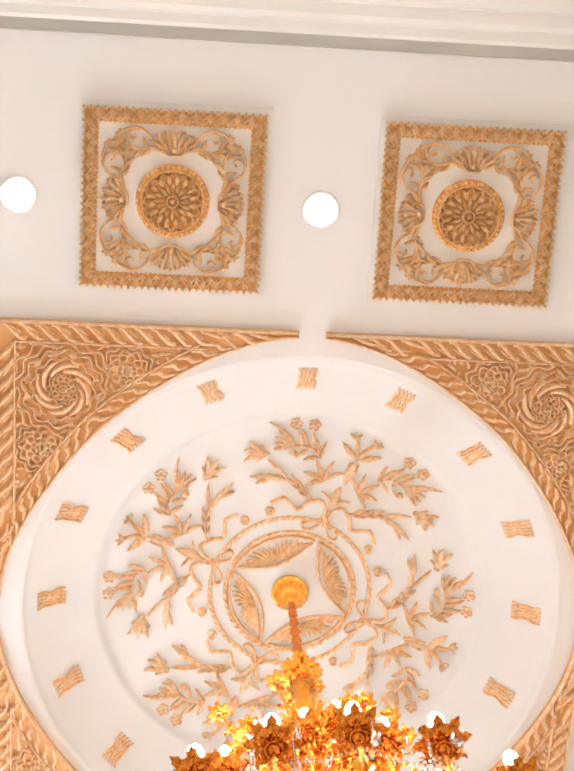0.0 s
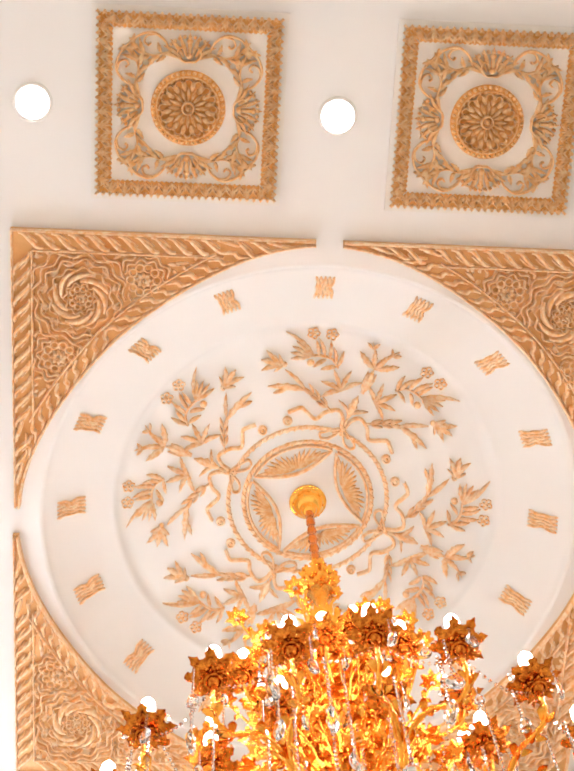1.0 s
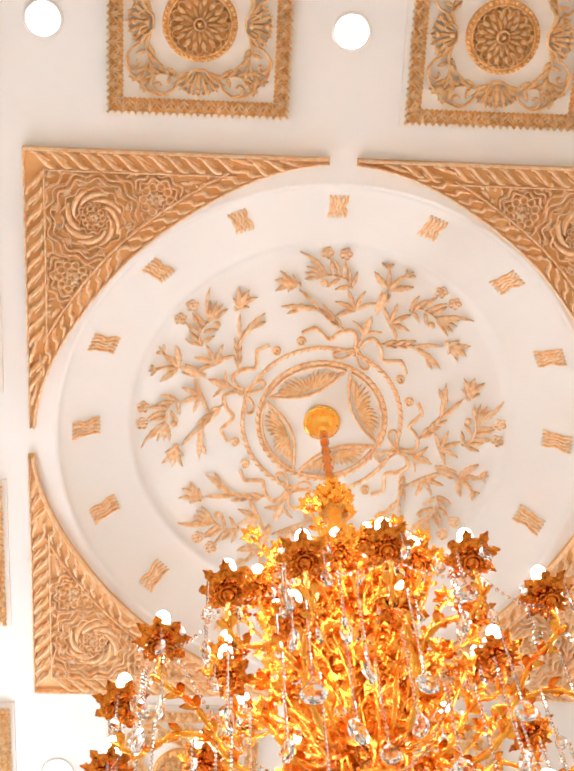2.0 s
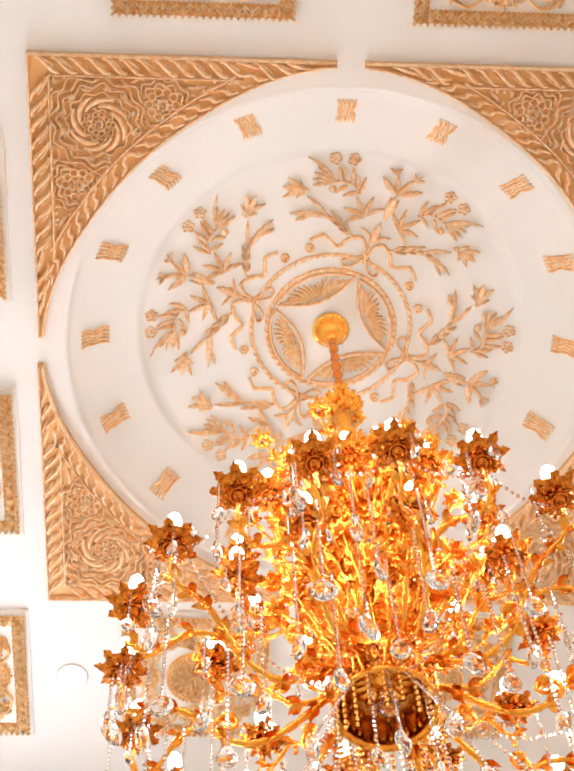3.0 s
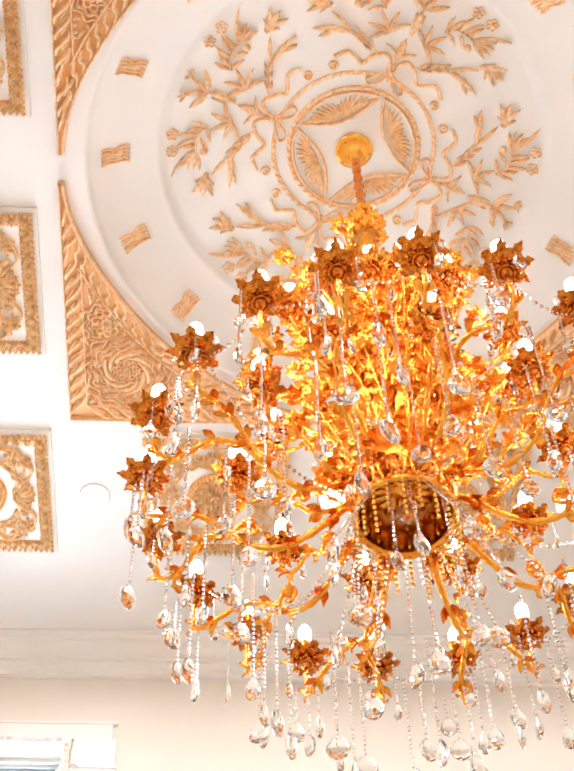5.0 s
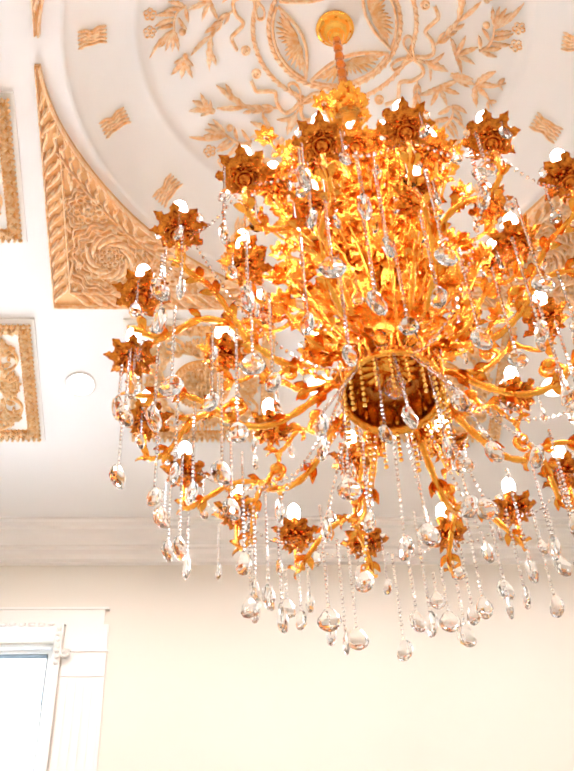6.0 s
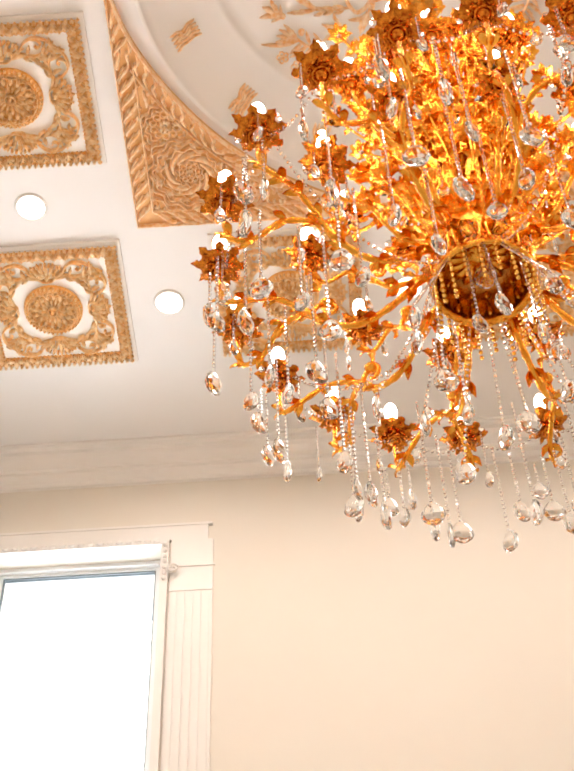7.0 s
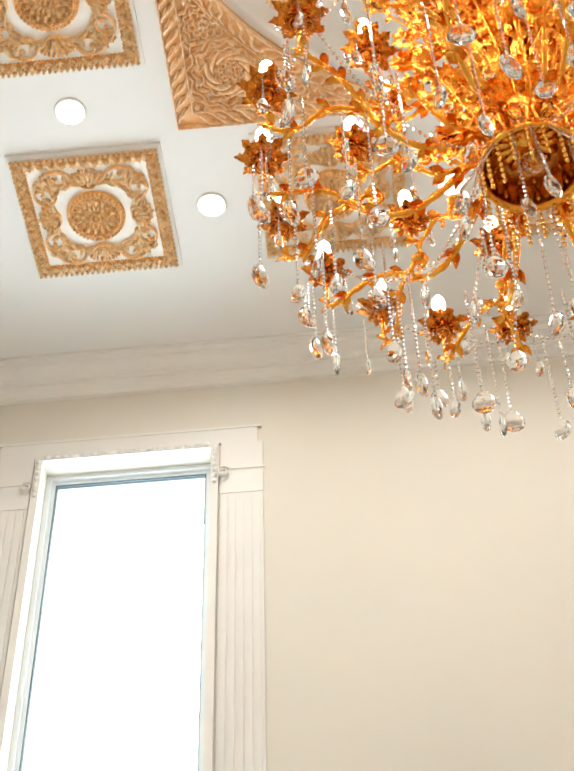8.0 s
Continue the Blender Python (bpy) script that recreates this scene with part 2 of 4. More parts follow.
s = Shape()
prof = [(R_RIM + 0.002, ZC - 0.001), (R_RIM - 0.006, ZC + 0.002), (R_RIM - 0.012, ZC + 0.006)]
prof += [(r, ZC + dome_z(r)) for r in [1.085 - 0.02 * i for i in range(14)]]
prof += [(0.806, ZC + dome_z(0.81)), (0.80, ZC + dome_z(0.799))] + [(0.76 - 0.04 * i, ZC + dome_z(0.76 - 0.04 * i)) for i in range(19)] + [(0.001, ZC + dome_z(0))]
s.lathe(prof, 96)
dome = part("ceiling_dome", s, M_DOME)
tagged(dome, "smooth white plaster saucer dome recessed in the ceiling", "dome", kind="structure")

# walls
T = 0.4


def wall(name, x0, x1, y0, y1, label):
    q = Shape()
    q.box(x0, x1, y0, y1, 0, ZC)
    return tagged(part(name, q, M_WALL, smooth=False), label, "wall", kind="structure")


wall("wall_west", -XW - T, -XW, YS, YN, "plain cream painted side wall")
wall("wall_east", XW, XW + T, YS, YN, "plain cream painted side wall")
wall("wall_south", -XW - T, XW + T, YS - T, YS, "plain cream painted rear wall")
s = Shape()
s.box(-XW - T, WIN_X0, YN, YN + T, 0, ZC)
s.box(WIN_X1, XW + T, YN, YN + T, 0, ZC)
s.box(WIN_X0, WIN_X1, YN, YN + T, 0, WIN_Z0)
s.box(WIN_X0, WIN_X1, YN, YN + T, WIN_Z1, ZC)
tagged(part("wall_north", s, M_WALL, smooth=False), "cream painted wall with a tall window opening", "wall", kind="structure")

# cornice: stepped profile (out from the wall, down from the ceiling) run along each wall
CORN = [(0.36, 0.0), (0.36, 0.018), (0.33, 0.022), (0.32, 0.05), (0.27, 0.055), (0.25, 0.085), (0.20, 0.115), (0.15, 0.128), (0.145, 0.145),
        (0.11, 0.15), (0.09, 0.18), (0.05, 0.20), (0.045, 0.225), (0.0, 0.23)]
CORN_N = [(d * 0.4, h * 0.85) for d, h in CORN]


def cornice(name, prof, a, b, out):
    q = Shape()
    vs = []
    for end, sgn in ((a, 1), (b, -1)):
        along = Vector((b[0] - a[0], b[1] - a[1])).normalized() * sgn
        for d, h in prof:
            vs.append((end[0] + out[0] * d + along.x * d, end[1] + out[1] * d + along.y * d, ZC - h))
    m = len(prof)
    q.add(vs, [(i, i + 1, m + i + 1, m + i) for i in range(m - 1)])
    return tagged(part(name, q, M_TRIM, smooth=False), "white stepped plaster cornice under the ceiling", "cornice", kind="structure")


CORN_S = [(0.60, 0.0), (0.60, 0.035), (0.592, 0.035), (0.592, 0.002), (0.545, 0.002), (0.545, 0.09), (0.53, 0.10), (0.50, 0.10), (0.49, 0.115), (0.47, 0.125),
          (0.43, 0.128), (0.42, 0.15), (0.38, 0.165), (0.34, 0.168), (0.33, 0.19), (0.26, 0.215), (0.18, 0.222), (0.17, 0.25), (0.0, 0.26)]
cornice("cornice_south", CORN_S, (-XW, YS), (XW, YS), (0, 1))
cornice("cornice_north", CORN_N, (XW, YN), (-XW, YN), (0, -1))
cornice("cornice_west", CORN_N, (-XW, YN), (-XW, YS), (1, 0))
cornice("cornice_east", CORN_N, (XW, YS), (XW, YN), (-1, 0))

# ---- window ----
win = thing("window_1", "tall white framed window with clear glass", "window", kind="structure")
GY = YN + 0.115
FW = 0.05


def bars(name, x0, x1, z0, z1, w, y0, y1, mat, parent, label=""):
    q = Shape()
    q.box(x0, x0 + w, y0, y1, z0, z1)
    q.box(x1 - w, x1, y0, y1, z0, z1)
    q.box(x0 + w, x1 - w, y0, y1, z1 - w, z1)
    q.box(x0 + w, x1 - w, y0, y1, z0, z0 + w)
    return part(name, q, mat, parent, label, smooth=False)


bars("window_frame", WIN_X0, WIN_X1, WIN_Z0, WIN_Z1, 0.022, GY - 0.03, GY + 0.05, M_FRAME, win, "white metal outer frame")
bars("sash_frame", WIN_X0 + 0.022, WIN_X1 - 0.022, WIN_Z0 + 0.022, WIN_Z1 - 0.022, 0.018, GY - 0.01, GY + 0.03, M_FRAME, win, "white sash frame")
bars("glazing_seal", WIN_X0 + 0.04, WIN_X1 - 0.04, WIN_Z0 + 0.04, WIN_Z1 - 0.04, 0.006, GY - 0.004, GY + 0.02, M_SEAL, win, "dark rubber glazing seal")
s = Shape()
s.box(WIN_X0 + 0.046, WIN_X1 - 0.046, GY + 0.006, GY + 0.012, WIN_Z0 + 0.046, WIN_Z1 - 0.046)
pane = part("pane", s, M_PANE, win, "clear glass pane", smooth=False)
pane.visible_shadow = False
s = Shape()
s.box(WIN_X0 - 0.05, WIN_X1 + 0.05, YN - 0.06, GY - 0.03, WIN_Z0 - 0.04, WIN_Z0)
part("window_sill", s, M_TRIM, win, "white sill", smooth=False)

# carved surround: flat architrave, fluted pilasters and a bead course
sur = thing("window_surround", "white plaster window surround with fluted pilasters", "window trim", kind="structure")
s = Shape()
B = 0.035
for x0, x1 in ((WIN_X0 - B, WIN_X0), (WIN_X1, WIN_X1 + B)):
    s.box(x0, x1, YN - 0.03, YN, WIN_Z0, WIN_Z1 + B)
s.box(WIN_X0, WIN_X1, YN - 0.03, YN, WIN_Z1, WIN_Z1 + B)
part("architrave", s, M_TRIM, sur, smooth=False)
s = Shape()
s.box(WIN_X0 - 0.22, WIN_X1 + 0.22, YN - 0.012, YN, WIN_Z1 + B, WIN_Z1 + 0.13)
s.box(WIN_X0 - 0.24, WIN_X1 + 0.24, YN - 0.016, YN, WIN_Z1 + 0.13, WIN_Z1 + 0.145)
part("frieze", s, M_TRIM, sur, smooth=False)
for x0 in (WIN_X0 - B - 0.21, WIN_X1 + B + 0.01):
    s = Shape()
    s.box(x0, x0 + 0.20, YN - 0.012, YN, WIN_Z0, WIN_Z1 + B)
    s.box(x0, x0 + 0.20, YN - 0.016, YN - 0.012, WIN_Z1 - 0.29, WIN_Z1 - 0.28)
    s.box(x0 - 0.002, x0 + 0.21, YN - 0.017, YN - 0.012, WIN_Z1 - 0.14, WIN_Z1 - 0.13)
    for k in range(5):
        xa = x0 + 0.012 + k * 0.038
        s.box(xa, xa + 0.022, YN - 0.020, YN - 0.012, WIN_Z0, WIN_Z1 - 0.30)
    part("pilaster", s, M_TRIM, sur, smooth=False)
    s = Shape(lambda u, v, h: (u, YN - 0.034 - h, v))
    sg = 1 if x0 > WIN_X0 else -1
    cx = x0 + 0.10
    s.cord(spiral(cx - sg * 0.085, WIN_Z1 - 0.17, 0.03, 0.008, 0.5, 9), 0.012, 0.012)
    part("scroll", s, M_TRIM, sur)
bead = Shape()
bead.ball(0, 0, 0, 0.012, seg=8, rings=5)
bead_me = bead.mesh("bead", M_TRIM)
nb = 18
for k in range(nb):
    part("bead", bead_me, M_TRIM, sur, m=pose(WIN_X0 + (k + 0.5) * (WIN_X1 - WIN_X0) / nb, YN - 0.034, WIN_Z1 + 0.018) @ Matrix.Diagonal((1.5, 0.8, 1, 1)))
for k in range(7):
    for x in (WIN_X0 - 0.018, WIN_X1 + 0.018):
        part("bead", bead_me, M_TRIM, sur, m=pose(x, YN - 0.034, WIN_Z1 - 0.01 - k * 0.035) @ Matrix.Diagonal((1, 0.8, 1.3, 1)))

# glowing sheet for the bright overcast distance outside the window, far from the glass; its lower half is added to
# light the eaves
s = Shape()
s.add([(-60, 40, -60), (60, 40, -60), (60, 40, 60), (-60, 40, 60)], [(0, 1, 2, 3)])
tagged(part("backdrop", s, M_OUT, smooth=False), "glowing sheet for the overcast sky, extended below to light the eaves", "sky", kind="structure")
s = Shape()
s.box(WIN_X0 - 3.0, WIN_X1 + 3.0, YN + T, YN + T + 0.05, WIN_Z1 + 0.02, WIN_Z1 + 0.10)
s.box(WIN_X0 - 3.0, WIN_X1 + 3.0, YN + T + 0.05, YN + T + 0.17, WIN_Z1 + 0.04, WIN_Z1 + 0.10)
tagged(part("eaves", s, M_SOFFIT, smooth=False), "pale soffit of the eaves outside the window", "eaves", kind="structure")

# ---- downlights ----
rim = Shape()
rim.lathe([(0.073, 0.0), (0.073, -0.006), (0.066, -0.010), (0.062, -0.008), (0.060, 0.0)], 32)
disc = Shape()
disc.lathe([(0.0625, -0.005), (0.04, -0.0055), (0.001, -0.006)], 32)
first = thing("downlight", "round white recessed ceiling downlight, switched on", "downlight", pose(*SPOTS[0], ZC), "ceiling downlights")
part("trim_ring", rim, M_TRIM, first)
part("diffuser", disc, M_LED, first, "glowing diffuser").visible_shadow = False
for x, y in SPOTS[1:]:
    copy_thing(first, pose(x, y, ZC))

# ---- square ceiling panels ----
PA = 0.330
down = lambda u, v, h: (u, v, -h)


def panel(m):
    th = thing("ceiling_panel", "square white plaster ceiling panel with gilded scrollwork", "ceiling panel", m, "gilded ceiling panels")
    q = Shape(down)
    q.box(-PA - 0.022, PA + 0.022, -PA - 0.022, PA + 0.022, 0.0, 0.014)
    q.box(-PA, PA, -PA, PA, 0.014, 0.022)
    part("base_plate", q, M_PANEL, th, "white base plate", smooth=False)
    # leaf border: one strip a side, an orange gilt ground darkened for the shade in its gaps, with dense acanthus fans
    # and a fringe of leaf tips
    W = 0.060
    for side in range(4):
        a = math.pi / 2 * side
        ca, sa = math.cos(a), math.sin(a)
        rot = lambda x, y: (x * ca - y * sa, x * sa + y * ca)
        q = Shape(lambda u, v, h: (u, v, -0.022 - h))
        k = 60
        rim = []
        for i in range(k + 1):
            x = -PA + W + (2 * PA - 2 * W) * i / k
            rim.append(rot(x, -PA + W - 0.004 - 0.006 * (i % 2)))
        ground = [rot(-PA + 0.003, -PA + 0.004), rot(PA - 0.003, -PA + 0.004)] + rim[::-1]
        m = len(ground)
        q.add([(u, v, 0.0) for u, v in ground] + [(u, v, 0.004) for u, v in ground], [(i, (i + 1) % m, m + (i + 1) % m, m + i) for i in range(m)] + [tuple(range(m, 2 * m))])
        strip = part("border_strip", q, M_DISC, th, "orange gilt border ground, darkened for shade between the leaves", smooth=False)
        q = Shape(lambda u, v, h: (u, v, -0.026 - 2.2 * h))
        k = 12
        step = 2 * (PA - 0.5 * W) / k
        for i in range(k):
            x = -PA + 0.5 * W + (i + 0.5) * step
            for d, l, w in ((0, 0.88, 0.011), (0.45, 0.80, 0.010), (-0.45, 0.80, 0.010), (0.95, 0.52, 0.009), (-0.95, 0.52, 0.009)):
                u, v = rot(x + 0.004 * d, -PA + 0.007)
                q.leaf(u, v, a + math.pi / 2 + d, (W - 0.010) * l, w, 0.013, bend=-0.25 * d, n=4)
            u, v = rot(x + 0.5 * step, -PA + W - 0.008)
            for d in (-0.5, 0.0, 0.5):
                q.leaf(u, v, a - math.pi / 2 + d, W * 0.5, 0.010, 0.012, bend=0.3 * d, n=4)
            q.cord([rot(x + 0.5 * step * math.cos(e), -PA + W - 0.008 - (W - 0.022) * math.sin(e)) for e in (math.pi * j / 8 for j in range(9))], 0.006, 0.010)
        k = 52
        for i in range(k):
            u, v = rot(-PA + (i + 0.5) * 2 * PA / k, -PA + 0.012)
            q.leaf(u, v, a - math.pi / 2 + (0.35 if i % 2 else -0.35), 0.020, 0.009, 0.014, n=3)
        tagged(part("border_leaves", q, M_GILT, strip, "gilded acanthus fringe"), kind="stuff")
    # wreath of scrolls with four palmettes
    q = Shape(lambda u, v, h: (u, v, -0.022 - 2.2 * h))
    for side in range(4):
        a = math.pi / 2 * side
        ca, sa = math.cos(a), math.sin(a)
        rot = lambda x, y: (x * ca - y * sa, x * sa + y * ca)
        P = lambda *pts: curve(*[rot(*p) for p in pts], n=6)
        for i in range(9):
            b = -1.2 + i * 2.4 / 8
            q.leaf(*rot(0.036 * math.sin(b), 0.170 + 0.014 * math.cos(b)), a + math.pi / 2 - b * 0.85, 0.086 - 0.012 * abs(b), 0.016, 0.016, bend=-0.30 * b, n=6)
            q.boss(*rot(0.088 * math.sin(b * 0.72), 0.172 + 0.082 * math.cos(b * 0.72)), 0.0075, 0.016, 7)
        for sg in (-1, 1):
            q.cord(P((0.0, 0.166), (sg * 0.022, 0.168), (sg * 0.042, 0.19), (sg * 0.036, 0.214), (sg * 0.018, 0.212), (sg * 0.016, 0.198)), 0.009, 0.014)
        q.boss(*rot(0.0, 0.186), 0.013, 0.018)
        q.boss(*rot(0.0, 0.238), 0.012, 0.016)
        for sg in (-1, 1):
            V = lambda *pts: P(*[(sg * x, y) for x, y in pts])
            q.cord(V((0.045, 0.178), (0.07, 0.198), (0.09, 0.236), (0.13, 0.262), (0.175, 0.254), (0.212, 0.226), (0.24, 0.19)), 0.010, 0.012, taper=True)
            q.cord(V((0.12, 0.259), (0.152, 0.252), (0.163, 0.23), (0.148, 0.218), (0.138, 0.228)), 0.008, 0.011)
            q.cord(V((0.07, 0.198), (0.10, 0.19), (0.13, 0.182), (0.16, 0.19), (0.185, 0.21)), 0.009, 0.011, taper=True)
            for x, y, da, ln in ((0.085, 0.19, -1.0, 0.04), (0.105, 0.188, -0.8, 0.045), (0.125, 0.184, -1.3, 0.045), (0.14, 0.184, -0.6, 0.055), (0.15, 0.186, 0.1, 0.05),
                                 (0.16, 0.19, 0.9, 0.05), (0.165, 0.192, -1.1, 0.04), (0.18, 0.205, 0.5, 0.045), (0.185, 0.21, -0.3, 0.045), (0.10, 0.193, 0.9, 0.035), (0.20, 0.222, 1.3, 0.03)):
                u, v = rot(sg * x, y)
                q.leaf(u, v, a + (da if sg > 0 else math.pi - da), ln * 1.12, 0.019, 0.015, bend=0.3 * sg, n=7, lobed=0.35)
    part("scroll_wreath", q, M_GILT, th, "gilded acanthus scrolls")
    # round boss: bead ring, two rings of petals
    q = Shape(lambda u, v, h: (u, v, -0.022 - 2.2 * h))
    q.lathe([(0.136, 0.0), (0.136, 0.006), (0.12, 0.010), (0.108, 0.010), (0.104, 0.001), (0.06, 0.002), (0.001, 0.004)], 48)
    part("medallion_disc", q, M_DISC, th, "gilt disc, darkened for shade between the petals")
    q = Shape(lambda u, v, h: (u, v, -0.022 - 2.2 * h))
    for i in range(40):
        b = 2 * math.pi * i / 40
        q.boss(0.127 * math.cos(b), 0.127 * math.sin(b), 0.0085, 0.018, 6)
    for i in range(30):
        b = 2 * math.pi * i / 30
        q.leaf(0.103 * math.cos(b), 0.103 * math.sin(b), b + 0.5, 0.02, 0.012, 0.02)
    for i in range(16):
        b = 2 * math.pi * i / 16
        q.leaf(0.026 * math.cos(b), 0.026 * math.sin(b), b, 0.05, 0.013, 0.018)
        q.leaf(0.062 * math.cos(b + 0.196), 0.062 * math.sin(b + 0.196), b + 0.196, 0.040, 0.021, 0.018)
        q.cord([(0.092 * math.cos(b) + 0.013 * math.cos(b + e), 0.092 * math.sin(b) + 0.013 * math.sin(b + e)) for e in (-1.9 + 0.475 * j for j in range(9))], 0.006, 0.016)
    q.boss(0, 0, 0.012, 0.022, 12)
    q.cord(circle(0, 0, 0.021, 16), 0.009, 0.018, closed=True)
    q.cord(circle(0, 0, 0.114, 48), 0.008, 0.014, closed=True)
    part("medallion", q, M_GILT, th, "round gilded flower boss")
    return th


SPOTS_P = [(x, y) for x in (-1.652, -0.55, 0.55, 1.652) for y in (-1.677, -0.55, 0.546, 1.649) if abs(x) > 1 or abs(y) > 1]
first = panel(pose(*SPOTS_P[0], ZC))
for i, (x, y) in enumerate(SPOTS_P[1:]):
    copy_thing(first, pose(x, y, ZC, 0, 0, 90 * (i % 4)))

# ---- corner spandrels ----
TIP = 0.052


def r_arc(a):
    """Inner edge of a spandrel: a slightly flattened arc; a is the angle from the tip."""
    return 1.111 + 0.066 * abs(math.cos(2 * a)) ** 3


def on_arc(a, d=0.0):
    r = r_arc(a) + d
    return (-r * math.sin(a), -r * math.cos(a))


def spandrel(m):
    """Built for the corner at (-HALF, -HALF)."""
    th = thing("corner_spandrel", "carved and gilded corner spandrel round the ceiling dome", "ceiling ornament", m, "gilded corner spandrels")
    q = Shape(down)
    a0 = math.asin(TIP / 1.17)
    steps = [a0 + (math.pi / 2 - 2 * a0) * i / 48 for i in range(49)]
    arc = [on_arc(a) for a in steps]
    poly = [(-HALF, -HALF)] + [(-TIP, -HALF)] + arc + [(-HALF, -TIP)]
    k = len(poly)
    q.add([(x, y, 0) for x, y in poly] + [(x, y, 0.02) for x, y in poly],
          [(i, (i + 1) % k, k + (i + 1) % k, k + i) for i in range(k)] + [(k, k + i, k + i + 1) for i in range(1, k - 1)])
    part("ground_plate", q, M_GROUND, th, "orange gilt ground, darkened for shade between the carvings", smooth=False)
    top = lambda u, v, h: (u, v, -0.02 - 2.3 * h)
    E = 0.08
    room = lambda x, y: math.hypot(x, y) - r_arc(math.atan2(-x, -y))
    # straight braided bands
    for sw in (False, True):
        q = Shape((lambda u, v, h: (v, u, -0.02 - 2.3 * h)) if sw else top)
        q.cord([(-HALF + 0.004, -HALF + 0.005), (-TIP - 0.004, -HALF + 0.005)], 0.010, 0.012)
        q.cord([(-HALF + E, -HALF + E), (-0.40, -HALF + E)], 0.010, 0.011)
        x = -HALF + (0.03 if not sw else 0.085)
        while x < -0.11:
            y0 = -HALF + 0.014
            w = E - 0.024
            while w > 0.01 and room(x + 0.06, y0 + w) < (0.012 if x > -0.40 else 0.075):
                w -= 0.004
            if w > 0.012:
                f = -1 if sw else 1
                q.cord(curve((x, y0 + (0 if f > 0 else w)), (x + 0.020, y0 + w * (0.04 if f > 0 else 0.96)), (x + 0.046, y0 + w * 0.5), (x + 0.072, y0 + w * (0.96 if f > 0 else 0.04)), (x + 0.094, y0 + (w if f > 0 else 0)), n=4), 0.019, 0.013, taper=True)
                q.cord(curve((x + 0.028, y0 + w * (0.02 if f > 0 else 0.98)), (x + 0.052, y0 + w * (0.30 if f > 0 else 0.70)), (x + 0.074, y0 + w * (0.62 if f > 0 else 0.38)), n=3), 0.010, 0.010, taper=True)
            x += 0.062
        part("braid_band", q, M_GILT_PALE, th, "braided edge moulding")
    # curved band along the dome
    q = Shape(top)
    q.cord([on_arc(a, 0.006) for a in steps], 0.012, 0.012)
    B2 = 0.072
    q.cord([on_arc(a, B2) for a in (0.36 + (math.pi / 2 - 0.72) * i / 30 for i in range(31))], 0.010, 0.011)
    a = 0.25
    while a < math.pi / 2 - 0.25:
        f = 1.0 if a < math.pi / 4 else -1.0
        pts = []
        for j in range(9):
            t = j / 8
            b = a + f * (0.075 * (t - 0.5) + 0.012 * math.sin(2 * math.pi * t))
            p = on_arc(b, 0.014 + (B2 - 0.024) * t)
            if min(HALF + p[0], HALF + p[1]) > E - 0.008 or (a < 0.42 or a > math.pi / 2 - 0.42) and min(HALF + p[0], HALF + p[1]) > 0.05:
                pts.append(p)
        if len(pts) > 4:
            q.cord(pts, 0.019, 0.014, taper=True)
        a += 0.052
    part("curved_band", q, M_GILT_PALE, th, "braided edge moulding along the arc")
    # big swirling rose and two small rosettes
    c = -HALF + 0.262
    q = Shape(top)
    for k in range(8):
        b = 2 * math.pi * k / 8
        q.cord(spiral(c, c, 0.066, 0.108, b, b + 1.35), 0.022, 0.016, taper=True)
    q.cord([(c + (0.058 + 0.006 * math.cos(10 * b)) * math.cos(b), c + (0.058 + 0.006 * math.cos(10 * b)) * math.sin(b)) for b in (2 * math.pi * i / 60 for i in range(60))], 0.007, 0.011, closed=True)
    for k in range(10):
        b = 2 * math.pi * k / 10
        q.cord(circle(c + 0.037 * math.cos(b), c + 0.037 * math.sin(b), 0.011, 8), 0.007, 0.007, closed=True)
    q.rosette(c, c, 0.022, 8, 0.013)
    part("swirl_rose", q, M_GILT_PALE, th, "swirling rose")
    spots = ((c + 0.24, c - 0.082), (c - 0.082, c + 0.24))
    for u, v in spots:
        q = Shape(top)
        q.rosette(u, v, 0.033, 8, 0.014)
        rosette = part("small_rosette", q, M_GILT_PALE, th, "small round rosette")
        for k in range(10):
            b = 2 * math.pi * k / 10
            q = Shape(top)
            q.cord(circle(u + 0.05 * math.cos(b), v + 0.05 * math.sin(b), 0.0155, 10), 0.009, 0.008, closed=True)
            part("petal", q, M_GILT_PALE, rosette)
    # leaf filler: fans round the rose, then vines and leaves wherever the ground is free
    q = Shape(top)
    free = lambda u, v, g: u > -HALF + E + g and v > -HALF + E + g and room(u, v) > B2 + g and all(math.hypot(u - s, v - t) > 0.066 + g for s, t in spots)
    for k in range(12):
        b = 2 * math.pi * k / 12 + 0.26
        u, v = c + 0.125 * math.cos(b), c + 0.125 * math.sin(b)
        for j in range(5):
            d = b - 0.9 + 0.45 * j
            if free(u + 0.034 * math.cos(d), v + 0.034 * math.sin(d), 0.006):
                q.leaf(u, v, d, 0.036, 0.010, 0.011)
    line = [(c + (0.118 + 0.007 * math.sin(12 * b)) * math.cos(b), c + (0.118 + 0.007 * math.sin(12 * b)) * math.sin(b)) for b in (2 * math.pi * i / 96 for i in range(96))]
    q.cord(line, 0.008, 0.010, closed=True)
